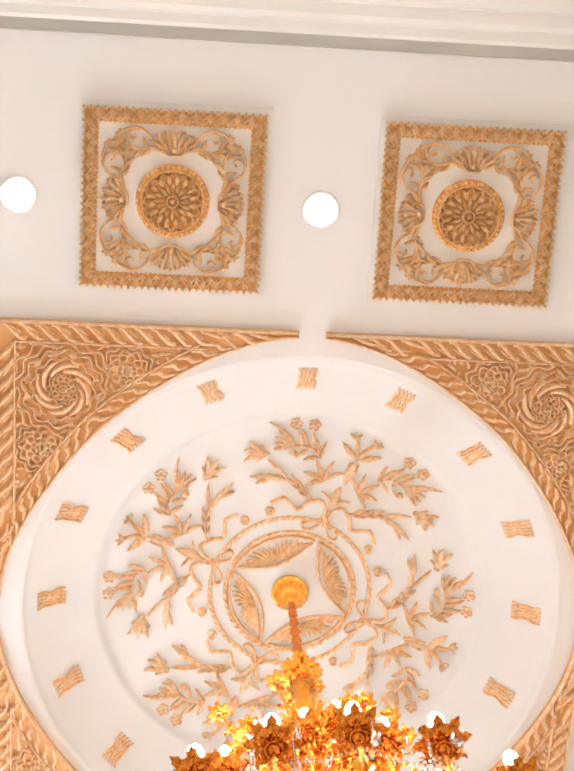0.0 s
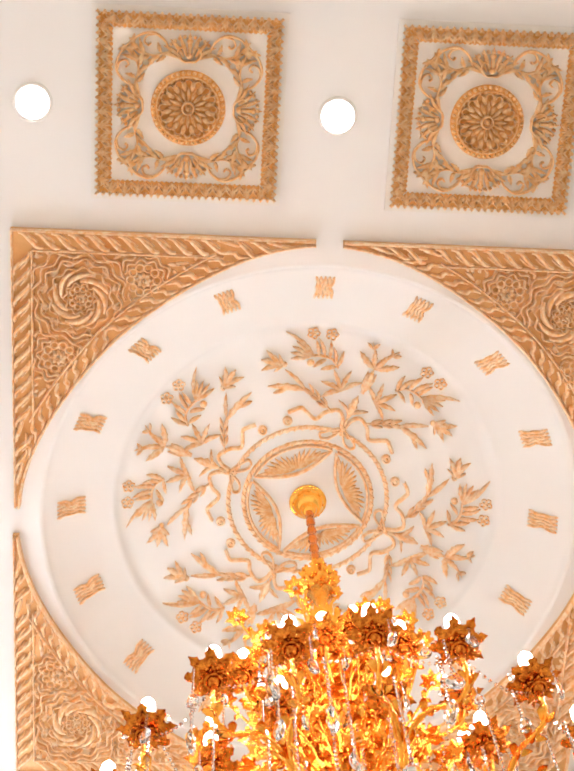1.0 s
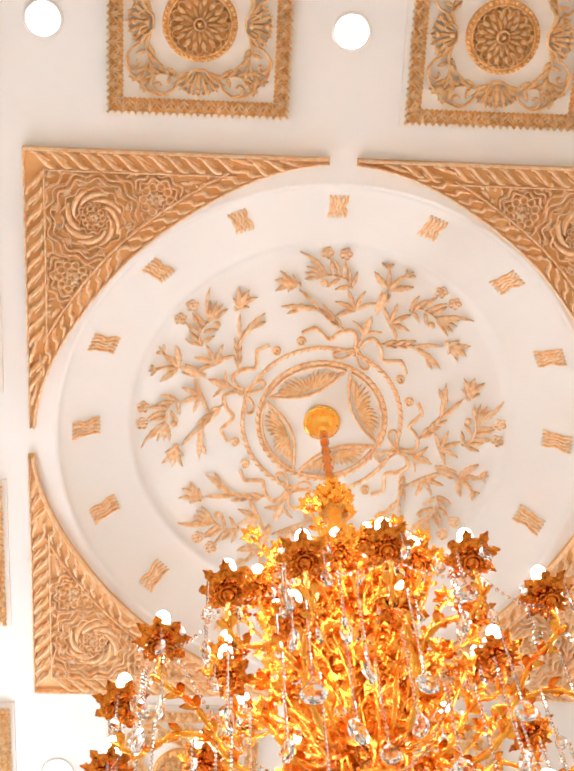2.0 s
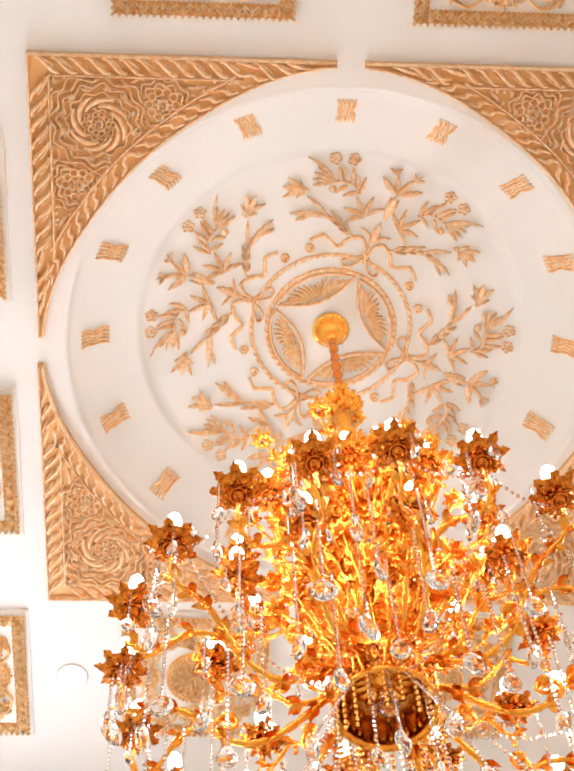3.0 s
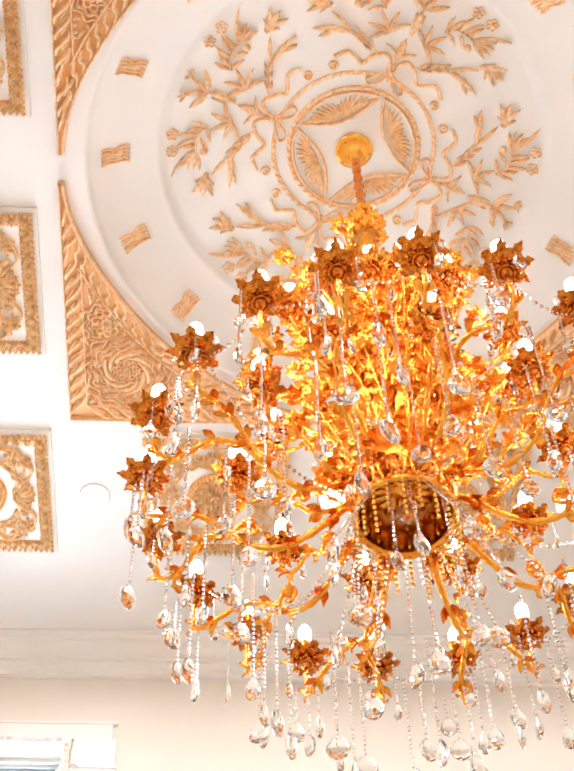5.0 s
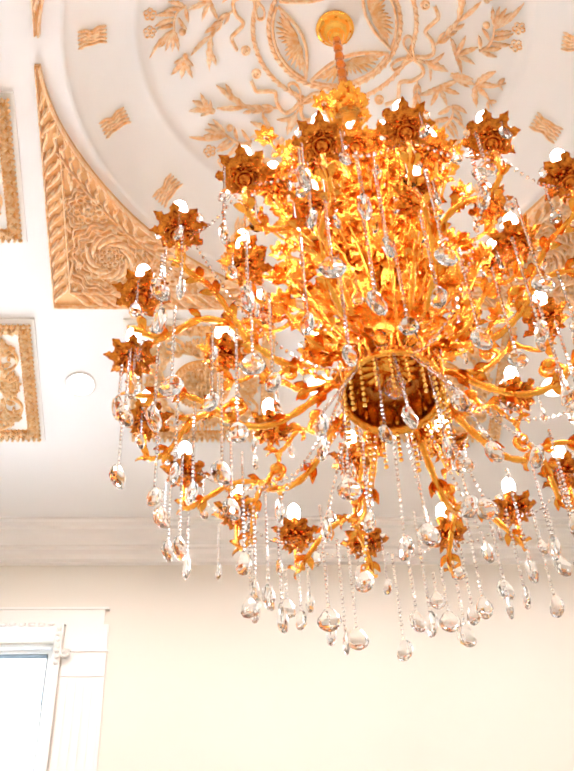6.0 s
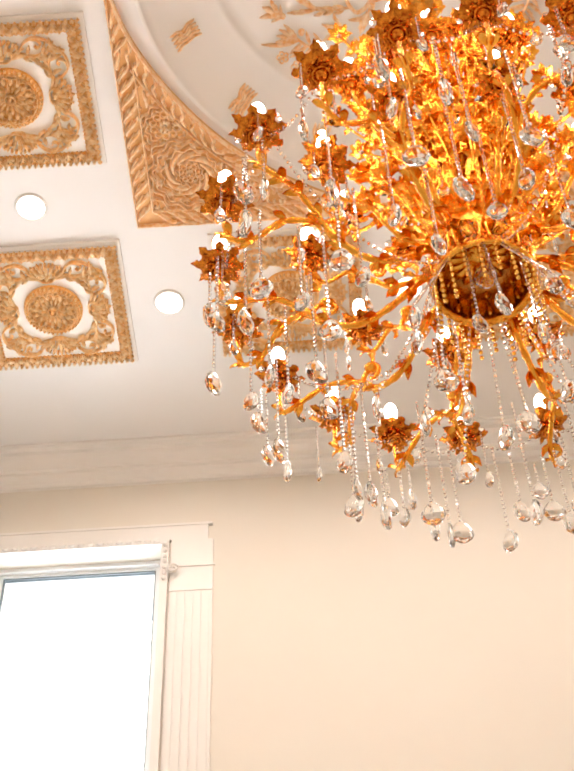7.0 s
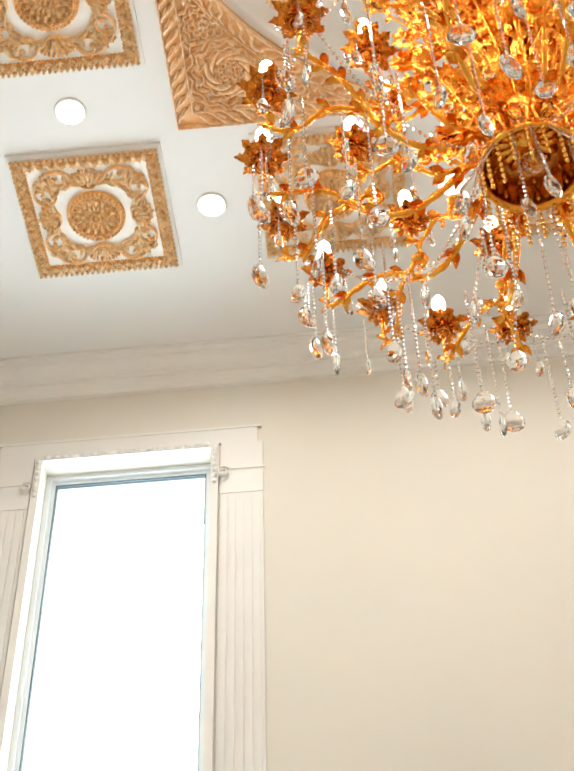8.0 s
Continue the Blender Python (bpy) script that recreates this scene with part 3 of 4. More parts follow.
    # wavy outlines round the rose and the rosettes, broken where they meet the bands
    for cu, cv, r0, amp, lobes in ((c, c, 0.150, 0.009, 12), (c, c, 0.172, 0.010, 12), (c, c, 0.194, 0.010, 14), (*spots[0], 0.078, 0.007, 10), (*spots[1], 0.078, 0.007, 10), (*spots[0], 0.098, 0.008, 10), (*spots[1], 0.098, 0.008, 10)):
        run = []
        for i in range(181):
            b = 2 * math.pi * i / 180
            r = r0 + amp * math.sin(lobes * b)
            u, v = cu + r * math.cos(b), cv + r * math.sin(b)
            if free(u, v, 0.004) and (cu == c or math.hypot(u - c, v - c) > 0.20):
                run.append((u, v))
            else:
                if len(run) > 5:
                    q.cord(run, 0.009, 0.012)
                run = []
        if len(run) > 5:
            q.cord(run, 0.009, 0.012)
    rng = random.Random(21)
    put = []
    for _ in range(4200):
        u, v = rng.uniform(-HALF, -0.3), rng.uniform(-HALF, -0.3)
        if math.hypot(u - c, v - c) < 0.20 or min(math.hypot(u - e, v - f) for e, f in spots) < 0.105 or not free(u, v, 0.010) or any(math.hypot(u - s, v - t) < 0.021 for s, t in put):
            continue
        d = math.atan2(v - c, u - c) + rng.choice((-1.1, 1.1, 0.5, -0.5)) + rng.uniform(-0.3, 0.3)
        l = 0.05
        while l > 0.02 and not free(u + l * math.cos(d), v + l * math.sin(d), 0.003):
            l -= 0.006
        put.append((u, v))
        if l > 0.03 and rng.random() < 0.5:
            q.cord(curve((u, v), (u + 0.5 * l * math.cos(d + 0.5), v + 0.5 * l * math.sin(d + 0.5)), (u + l * math.cos(d), v + l * math.sin(d)), n=4), 0.012, 0.011, taper=True)
        else:
            q.leaf(u, v, d, max(l, 0.022), 0.016, 0.011, bend=rng.uniform(-0.3, 0.3))
    tagged(part("leaf_filler", q, M_GILT_PALE, th, "carved leaves and vines"), kind="stuff")
    return th


first = spandrel(pose(0, 0, ZC))
for k, dx, dy in ((1, 0, 0), (2, 0, 0.015), (3, -0.008, 0.022)):
    copy_thing(first, pose(dx, dy, ZC, 0, 0, 90 * k))

# ---- ornament on the dome ----
on_dome = lambda u, v, h: (u, v, ZC + dome_z(math.hypot(u, v)) - 1.6 * h)
RB = 0.986
for k in range(16):
    a = math.pi / 8 * k
    slope = math.atan(FLAT * DOME * (RB / R_RIM) ** (FLAT - 1) / R_RIM)
    if k == 0:
        q = Shape(lambda u, v, h: (u, v, -h))
        for i in range(5):
            y = -0.03 + 0.015 * i
            q.cord(curve((-0.058 + 0.006 * (i % 2), y * 1.12), (-0.03, y + 0.004), (0.0, y * 0.85 - 0.003), (0.03, y + 0.003), (0.058 - 0.006 * ((i + 1) % 2), y * 1.12), n=4), 0.012, 0.016)
            for e in (-1, 1):
                q.leaf(e * 0.042, y, (0 if e > 0 else math.pi) + 0.3 * (i - 2) * 0.4 * e, 0.026, 0.013, 0.02)
        for x, y, b in ((-0.03, -0.02, 0.5), (0.0, 0.018, -0.5), (0.025, -0.015, 0.6), (-0.015, 0.0, 2.6), (0.03, 0.012, 2.7)):
            q.leaf(x, y, b, 0.03, 0.013, 0.02)
        plate = Shape(lambda u, v, h: (u, v, -h))
        plate.box(-0.048, 0.048, -0.03, 0.03, -0.006, 0.006)
        tablet_m = lambda b: Matrix.Rotation(b, 4, "Z") @ pose(RB, 0, ZC + dome_z(RB)) @ Matrix.Rotation(slope, 4, "Y")
        tablet = thing("leaf_tablet", "small gilded leaf tablet on the dome cove", "ceiling ornament", tablet_m(0), "leaf tablets round the dome")
        part("tablet_plate", plate, M_TABLET, tablet, smooth=False)
        part("tablet_leaves", q, M_GILT_PALE, tablet)
    else:
        copy_thing(tablet, tablet_m(a))

ring = thing("dome_medallion", "gilded rope rings with four shell lenses", "ceiling ornament")
for r, name in ((0.337, "outer_rope"), (0.272, "inner_rope")):
    q = Shape(on_dome)
    k = int(r * 190)
    for i in range(k):
        a = 2 * math.pi * i / k
        d = 0.075 * 0.27 / r
        q.cord([((r + (j - 1) * 0.009) * math.cos(a + (j - 1) * d * 0.6), (r + (j - 1) * 0.009) * math.sin(a + (j - 1) * d * 0.6)) for j in range(3)], 0.013, 0.014, taper=True)
    q.cord(circle(0, 0, r, 72), 0.018, 0.007, closed=True)
    part(name, q, M_GILT_PALE, ring, "twisted gilded rope")
for k in range(4):
    a = radians(-22 + 90 * k)
    q = Shape(on_dome)
    ca, sa = math.cos(a), math.sin(a)
    rot = lambda x, y: (x * ca - y * sa, x * sa + y * ca)
    up = [rot(0.255 * math.cos(b), 0.255 * math.sin(b)) for b in (-0.74 + 1.48 * i / 16 for i in range(17))]
    y1 = 0.255 * math.sin(0.74)
    x1 = 0.255 * math.cos(0.74)
    low = [rot(x1 - 0.052 * math.cos(math.pi / 2 * t), y1 * t) for t in (-1 + i / 8 for i in range(17))]
    q.cord(up, 0.012, 0.013)
    q.cord(low, 0.014, 0.014)
    lens = part("shell_lens", q, M_GILT_PALE, ring, "lens with a fan of leaves")
    for i in range(13):
        b = -1.35 + 2.7 * i / 12
        q = Shape(on_dome)
        u, v = rot(x1 - 0.032, 0.024 * math.sin(b))
        q.leaf(u, v, a + b, 0.060 + 0.05 * abs(math.sin(b)), 0.015, 0.017, bend=-0.12 * b, n=6)
        part("leaf", q, M_GILT, lens)
    for sg in (-1, 1):
        for d, l in ((1.45, 0.105), (1.25, 0.08), (1.62, 0.075)):
            q = Shape(on_dome)
            q.leaf(*rot(x1 - 0.015, sg * 0.05), a + sg * d, l, 0.018, 0.014, n=6)
            part("leaf", q, M_GILT_PALE, lens)


def spray(a):
    """A bouquet on the dome: ribbon bow at the rope ring, leafy stems fanning outwards."""
    th = thing("flower_spray", "gilded plaster flower spray tied with a ribbon bow", "ceiling ornament", group="flower sprays on the dome")
    ca, sa = math.cos(a), math.sin(a)
    rot = lambda x, y: (x * ca - y * sa, x * sa + y * ca)
    P = lambda *pts: curve(*[rot(*p) for p in pts], n=7)

    def ln(q, x, y, b, l, w, bend=0.0):
        q.leaf(*rot(x, y), a + b, l, w * (0.92 if l > 0.06 else 0.8), 0.02, bend, n=8 if l > 0.06 else 5, lobed=0.34 if l > 0.06 else 0.0)

    def tulip(q, x, y, b, r):
        """A half-open flower: three lapped petals that curl out at the tips."""
        ln(q, x, y, b, r, r * 0.42)
        for sg in (-1, 1):
            ln(q, x, y, b + sg * 0.16, r * 0.95, r * 0.34, sg * 0.34)
            ln(q, x, y, b + sg * 0.5, r * 0.5, r * 0.2, sg * 0.4)
        q.boss(*rot(x, y), r * 0.13, 0.016, 8)

    def lily(q, x, y, b, r):
        for d in (-1.2, -0.6, 0.0, 0.6, 1.2):
            ln(q, x, y, b + d, r * (1.0 - 0.12 * abs(d)), r * 0.26, 0.3 * d)

    def daisy(q, x, y, r):
        for i in range(5):
            q.cord([rot(x + r * 0.6 * math.cos(1.257 * i) + r * 0.36 * math.cos(t), y + r * 0.6 * math.sin(1.257 * i) + r * 0.36 * math.sin(t)) for t in (k * 1.047 for k in range(6))], 0.007, 0.007, closed=True)
        q.boss(*rot(x, y), r * 0.3, 0.015, 8)

    def open_flower(q, x, y, b, r, sg):
        """Side view of a full flower: a fan of petals and one long curling petal."""
        for d in (-0.55, -0.25, 0.05, 0.35):
            ln(q, x, y, b + sg * d, r * 0.95, r * 0.24, sg * 0.1)
        ln(q, x, y, b + sg * 0.75, r * 1.5, r * 0.22, -sg * 0.28)

    for sg in (-1, 1):
        q = Shape(on_dome)
        q.cord(P((0.362, 0.0), (0.342, sg * 0.032), (0.31, sg * 0.078), (0.288, sg * 0.066), (0.30, sg * 0.035), (0.335, sg * 0.012), (0.362, 0.0)), 0.010, 0.014)
        part("bow_loop", q, M_GILT_PALE, th)
        q = Shape(on_dome)
        q.cord(P((0.365, sg * 0.008), (0.405, sg * 0.02), (0.428, sg * 0.05), (0.40, sg * 0.095), (0.356, sg * 0.122), (0.372, sg * 0.172), (0.378, sg * 0.20), (0.34, sg * 0.238)), 0.016, 0.013)
        q.cord([rot(0.305 + p, sg * 0.226 + r) for p, r in circle(0, 0, 0.015, 10)], 0.012, 0.015, closed=True)
        q.boss(*rot(0.305, sg * 0.226), 0.011, 0.018, 8)
        part("ribbon_tail", q, M_GILT_PALE, th, "wavy ribbon end")
        # low side stem with leaf pairs, two long leaves and a tulip
        q = Shape(on_dome)
        q.cord(P((0.41, sg * 0.07), (0.437, sg * 0.125), (0.458, sg * 0.18), (0.464, sg * 0.225)), 0.008, 0.011)
        for x, y in ((0.425, 0.10), (0.442, 0.14), (0.456, 0.175)):
            ln(q, x, sg * y, sg * 0.55, 0.05, 0.016, sg * 0.3)
            ln(q, x, sg * y, sg * 1.75, 0.05, 0.016, -sg * 0.3)
        ln(q, 0.462, sg * 0.215, sg * 1.02, 0.12, 0.022, sg * 0.14)
        ln(q, 0.46, sg * 0.215, sg * 1.75, 0.155, 0.036, sg * 0.12)
        ln(q, 0.445, sg * 0.285, sg * 2.6, 0.065, 0.024, -sg * 0.2)
        part("side_stem", q, M_GILT_PALE, th)
        q = Shape(on_dome)
        tulip(q, 0.53, sg * 0.338, sg * 1.75, 0.098)
        part("tulip", q, M_GILT_PALE, th, "half-open tulip")
        # inner flower, then a leafy stem to the large outer flower
        q = Shape(on_dome)
        lily(q, 0.515, sg * 0.075, sg * 0.75, 0.10)
        part("lily", q, M_GILT_PALE, th)
        q = Shape(on_dome)
        q.cord(P((0.60, sg * 0.13), (0.625, sg * 0.165), (0.625, sg * 0.21), (0.61, sg * 0.25)), 0.010, 0.012)
        for x, y, b, l in ((0.605, 0.135, -0.2, 0.07), (0.61, 0.145, 0.25, 0.075), (0.625, 0.18, 0.1, 0.08), (0.625, 0.2, 0.45, 0.085), (0.618, 0.225, 0.3, 0.07), (0.60, 0.14, 1.9, 0.06), (0.615, 0.19, 2.3, 0.06)):
            ln(q, x, sg * y, sg * b, l, 0.022, sg * 0.25)
        q.boss(*rot(0.577, sg * 0.242), 0.016, 0.017)
        part("leaf_stem", q, M_GILT_PALE, th)
        q = Shape(on_dome)
        open_flower(q, 0.615, sg * 0.245, sg * 1.7, 0.10, -sg)
        part("open_flower", q, M_GILT_PALE, th, "large flower with a curling petal")
        for x, y in ((0.703, 0.285), (0.727, 0.213)):
            q = Shape(on_dome)
            daisy(q, x, sg * y, 0.027)
            part("daisy", q, M_GILT_PALE, th)
    q = Shape(on_dome)
    q.boss(*rot(0.366, 0.0), 0.014, 0.02)
    ln(q, 0.372, 0.0, 0.0, 0.045, 0.012)
    ln(q, 0.41, 0.0, 0.0, 0.11, 0.046)
    for sg in (-1, 1):
        ln(q, 0.43, 0.0, sg * 0.75, 0.075, 0.018, sg * 0.3)
    part("centre_leaf", q, M_GILT_PALE, th)
    q = Shape(on_dome)
    ln(q, 0.535, 0.01, 0.0, 0.115, 0.05)
    for sg in (-1, 1):
        ln(q, 0.545, 0.01, sg * 0.4, 0.09, 0.018, -sg * 0.2)
        ln(q, 0.655, 0.01, sg * 1.25, 0.10, 0.036, -sg * 0.18)
        ln(q, 0.66, 0.01, sg * 0.62, 0.075, 0.03, -sg * 0.25)
        ln(q, 0.665, 0.01, sg * 0.35, 0.115, 0.014, sg * 0.2)
        ln(q, 0.735, 0.01 + sg * 0.045, sg * 1.1, 0.035, 0.016)
        ln(q, 0.735, 0.01 + sg * 0.045, -sg * 0.5, 0.035, 0.014)
    part("top_flower", q, M_GILT_PALE, th, "tall flower with sprigs")
    return th


for k in range(4):
    spray(radians(-69.5 + 90 * k))

# ---- chandelier ----
ch = thing("chandelier", "large gold and crystal chandelier with lit candle bulbs", "chandelier", pose(0, 0, 0))
ZT = ZC + dome_z(0)
s = Shape()
s.lathe([(0.001, ZT - 0.002), (0.077, ZT - 0.004), (0.079, ZT - 0.016), (0.074, ZT - 0.020), (0.072, ZT - 0.019), (0.066, ZT - 0.035), (0.055, ZT - 0.062), (0.04, ZT - 0.078), (0.034, ZT - 0.082), (0.032, ZT - 0.10), (0.02, ZT - 0.125), (0.001, ZT - 0.13)], 36)
for i in range(8):
    b = math.pi / 4 * i
    s.ball(0.066 * math.cos(b), 0.066 * math.sin(b), ZT - 0.040, 0.007)
part("canopy", s, M_CANOPY, ch, "polished gold ceiling canopy")
# gathered sleeve over the chain
s = Shape()
prof = []
k = 44
for i in range(k + 1):
    z = ZT - 0.10 - (ZT - 0.10 - 6.24) * i / k
    prof.append((0.0155 + 0.0035 * math.sin(i * 0.95) + 0.002 * math.sin(i * 2.1), z))
s.lathe(prof, 14, wob=0.1, lobes=5)
part("chain_sleeve", s, M_ROD, ch, "wrinkled copper-coloured chain sleeve")


def rot_z(p, a):
    return (p[0] * math.cos(a) - p[1] * math.sin(a), p[0] * math.sin(a) + p[1] * math.cos(a), p[2])


def star(q, r, z, cup=0.3, n=8, seed=0, at=(0, 0)):
    """Flower cup of pointed, lobed leaves: a rosette bobeche, opening upward."""
    rnd = random.Random(seed)
    for i in range(n):
        a = 2 * math.pi * i / n + rnd.uniform(-0.05, 0.05)
        w = 2.0 * r / n
        tip = r * rnd.uniform(0.94, 1.06)
        curl = rnd.uniform(0.7, 1.2)
        rows = [(0.18 * r, 0.3 * w, 0.0), (0.42 * r, 0.7 * w, 0.06 * cup * r), (0.62 * r, 1.12 * w, 0.35 * cup * r), (0.72 * r, 0.62 * w, 0.5 * cup * r),
                (0.82 * r, 0.72 * w, 0.75 * cup * r), (0.9 * r, 0.34 * w, 0.9 * cup * r), (tip, 0.05 * w, curl * cup * r)]
        vs = []
        for x, hw, dz in rows:
            for t, lift in ((-1, 0.30), (-0.5, -0.14), (0, 0.26), (0.5, -0.14), (1, 0.30)):
                p = rot_z((x, t * hw, z + dz + lift * hw), a)
                vs.append((p[0] + at[0], p[1] + at[1], p[2]))
        k = len(rows)
        fs = [(i2 * 5 + j, i2 * 5 + j + 1, i2 * 5 + j + 6, i2 * 5 + j + 5) for i2 in range(k - 1) for j in range(4)]
        m = len(vs)
        vs += [(x, y, zz + 0.0025) for x, y, zz in vs]
        fs += [tuple(m + t for t in reversed(f)) for f in fs]
        q.add(vs, fs)


# meshes that every light arm shares
bob = Shape()
star(bob, 0.079, 0.0, 0.24, 8, 1)
star(bob, 0.060, -0.006, 0.15, 8, 7)
star(bob, 0.046, -0.014, -0.30, 8, 2)
bob.sweep([(0.022 * math.cos(t), 0.022 * math.sin(t), -0.016) for t in (2 * math.pi * i / 18 for i in range(18))], 0.0055, 6, closed=True)
bob.lathe([(0.001, -0.034), (0.012, -0.03), (0.016, -0.018), (0.026, -0.010), (0.028, 0.0), (0.02, 0.01), (0.014, 0.03), (0.014, 0.065), (0.017, 0.072), (0.013, 0.08), (0.001, 0.08)], 14)
for i in range(8):
    b = math.pi / 4 * i + 0.39
    bob.ball(0.035 * math.cos(b), 0.035 * math.sin(b), -0.008, 0.007)
BOB = bob.mesh("flower_cup", M_CUP)
bulb = Shape()
bulb.lathe([(0.001, 0.078), (0.010, 0.082), (0.0175, 0.095), (0.0205, 0.114), (0.0185, 0.134), (0.010, 0.150), (0.001, 0.158)], 14)
BULB = bulb.mesh("bulb", M_BULB)


def crystal(q, x, y, z, w, l, seg=6, flat=0.45, turn=0.0):
    """A faceted almond drop hanging from (x, y, z)."""
    prof = [(0.0008, 0.0), (0.24 * w, -0.10 * l), (0.46 * w, -0.38 * l), (0.5 * w, -0.62 * l), (0.38 * w, -0.84 * l), (0.18 * w, -0.96 * l), (0.0008, -l)]
    k = len(prof)
    vs = []
    for i in range(seg):
        a = 2 * math.pi * i / seg
        for r, dz in prof:
            px, py = r * math.cos(a), r * math.sin(a) * flat
            vs.append((x + px * math.cos(turn) - py * math.sin(turn), y + px * math.sin(turn) + py * math.cos(turn), z + dz))
    q.add(vs, [(i * k + j, ((i + 1) % seg) * k + j, ((i + 1) % seg) * k + j + 1, i * k + j + 1) for i in range(seg) for j in range(k - 1)])


def beads(q, pts, r):
    """Facetted beads strung along 3D points."""
    pts = [Vector(p) for p in pts]
    length = [0.0]
    for a, b in zip(pts, pts[1:]):
        length.append(length[-1] + (b - a).length)
    k = max(1, int(length[-1] / (3.0 * r)))
    for i in range(k):
        d = (i + 0.5) * length[-1] / k
        j = next(t for t in range(1, len(length)) if length[t] >= d)
        f = (d - length[j - 1]) / max(1e-9, length[j] - length[j - 1])
        p = pts[j - 1].lerp(pts[j], f)
        q.ball(p.x, p.y, p.z, r, seg=5, rings=3)


# single drops hung under the flower cups, and the bead that sits on a cup leaf
def drop_mesh(strand, w, l, turn):
    q = Shape()
    beads(q, [(0, 0, 0.0), (0, 0, -strand)], 0.0045)
    crystal(q, 0, 0, -strand, w, l, 6, 0.5, turn)
    return q.mesh("crystal_drop", M_CRYSTAL, smooth=False)


DROPS = [drop_mesh(n * 0.0165, 0.036, 0.064, n) for n in (2, 4, 7, 11, 14, 17)]
q = Shape()
q.ball(0, 0, 0, 0.012, seg=8, rings=6)
CUP_BEAD = q.mesh("cup_bead", M_CRYSTAL, smooth=False)


def dress(arm, x, y, z, rnd, long):
    """Hangs three drops round a flower cup and seats crystal beads on its leaves."""
    b0 = rnd.uniform(0, 6)
    for i in range(2):
        b = b0 + 2.6 * i
        me = DROPS[rnd.choice(long) if i == 0 else rnd.choice((0, 0, 1, 2))]
        part("crystal_drop", me, M_CRYSTAL, arm, m=pose(x + 0.06 * math.cos(b), y + 0.06 * math.sin(b), z - 0.002, 0, 0, rnd.uniform(0, 180)))
    for i in range(2):
        b = b0 + 3.14 * i + 0.5
        part("cup_bead", CUP_BEAD, M_CRYSTAL, arm, m=pose(x + 0.058 * math.cos(b), y + 0.058 * math.sin(b), z + 0.03, 0, 0, 20 * i))


def leaf3(q, p, d, up, l, w):
    """A curled metal leaf from p along d."""
    d, up = Vector(d).normalized(), Vector(up).normalized()
    sd = d.cross(up).normalized()
    vs = []
    for t, hw, lift in ((0, 0.25, 0), (0.3, 0.8, 0.10), (0.6, 1.0, 0.12), (0.85, 0.5, 0.02), (1.0, 0.05, -0.12)):
        for sgn, dz in ((-1, 0.0), (0, 0.16), (1, 0.0)):
            vs.append(tuple(Vector(p) + d * l * t + sd * sgn * hw * w * 0.5 + up * (lift * l + dz * w)))
    fs = [(i * 3 + j, i * 3 + j + 1, i * 3 + j + 4, i * 3 + j + 3) for i in range(4) for j in range(2)]
    m = len(vs)
    vs += [tuple(Vector(v) - up * 0.002) for v in vs]
    fs += [tuple(m + t for t in reversed(f)) for f in fs]
    q.add(vs, fs)


def leaf_mesh(*args):
    q = Shape()
    leaf3(q, *args)
    return q.mesh("leaf", M_GOLD)


def arm_mesh(pts, r0, r1, leaves, curl=None):
    """A curved branch and the meshes of its leaves."""
    q = Shape()
    path = curve(*[(x, 0.0, z) for x, z in pts], n=6)
    k = len(path)
    q.sweep(path, [(r0 + (r1 - r0) * i / (k - 1)) * (1 + 0.16 * math.sin(2.1 * i)) for i in range(k)], 7)
    out = []
    for t in leaves:
        i = min(k - 2, int(t * k))
        p, d = Vector(path[i]), Vector(path[i + 1]) - Vector(path[i])
        for sy in (-1, 1):
            out.append(leaf_mesh(p, d + Vector((0, sy * 0.7 * d.length, 0)), (0, 0, 1), 0.052, 0.024))
            out.append(leaf_mesh(p, d * 0.8 + Vector((0, sy * 0.5 * d.length, -0.6 * d.length)), (0, sy, 0.4), 0.042, 0.020))
    if curl:
        cx, cz, r, a0, a1 = curl
        sp = [(x, 0.0, z) for x, z in spiral(cx, cz, r, r * 0.2, a0, a1, 18)]
        q.sweep(sp, [0.0095 - 0.004 * i / 18 for i in range(19)], 6)
        q.lathe([(0.001, cz + 0.012), (0.02, cz + 0.02), (0.024, cz + 0.03), (0.012, cz + 0.034)], 10, cx, 0)
    return q.mesh("arm", M_GOLD), out


def branch(name, meshes, label, m):
    ob = part(name, meshes[0], M_GOLD, ch, label, m=m)
    for me in meshes[1]:
        part("leaf", me, M_GOLD, ob)
    return ob


def arms(count, r, z, pts, curl, leaves, turn, drops, base=0.010, scale=1.0, jitter=0.0, seed=0):
    rnd = random.Random(seed)
    meshes = arm_mesh(pts, base, 0.006, leaves, curl)
    for i in range(count):
        a = turn + 2 * math.pi * i / count + rnd.uniform(-jitter, jitter)
        arm = branch("arm", meshes, "curved gold branch", Matrix.Rotation(a, 4, "Z") @ pose(0, 0, rnd.uniform(-jitter, jitter) * 0.12))
        tilt = rnd.uniform(-7, 7)
        cup = pose(r, 0, z, tilt, -10 + tilt, rnd.uniform(0, 45)) @ Matrix.Diagonal((scale, scale, scale, 1))
        part("flower_cup", BOB, M_GOLD, arm, "eight-leaved gold flower cup", m=cup)
        part("bulb", BULB, M_BULB, arm, "lit candle bulb", m=pose(r, 0, z) @ Matrix.Diagonal((scale, scale, scale, 1)))
        dress(arm, r, 0, z, rnd, drops)


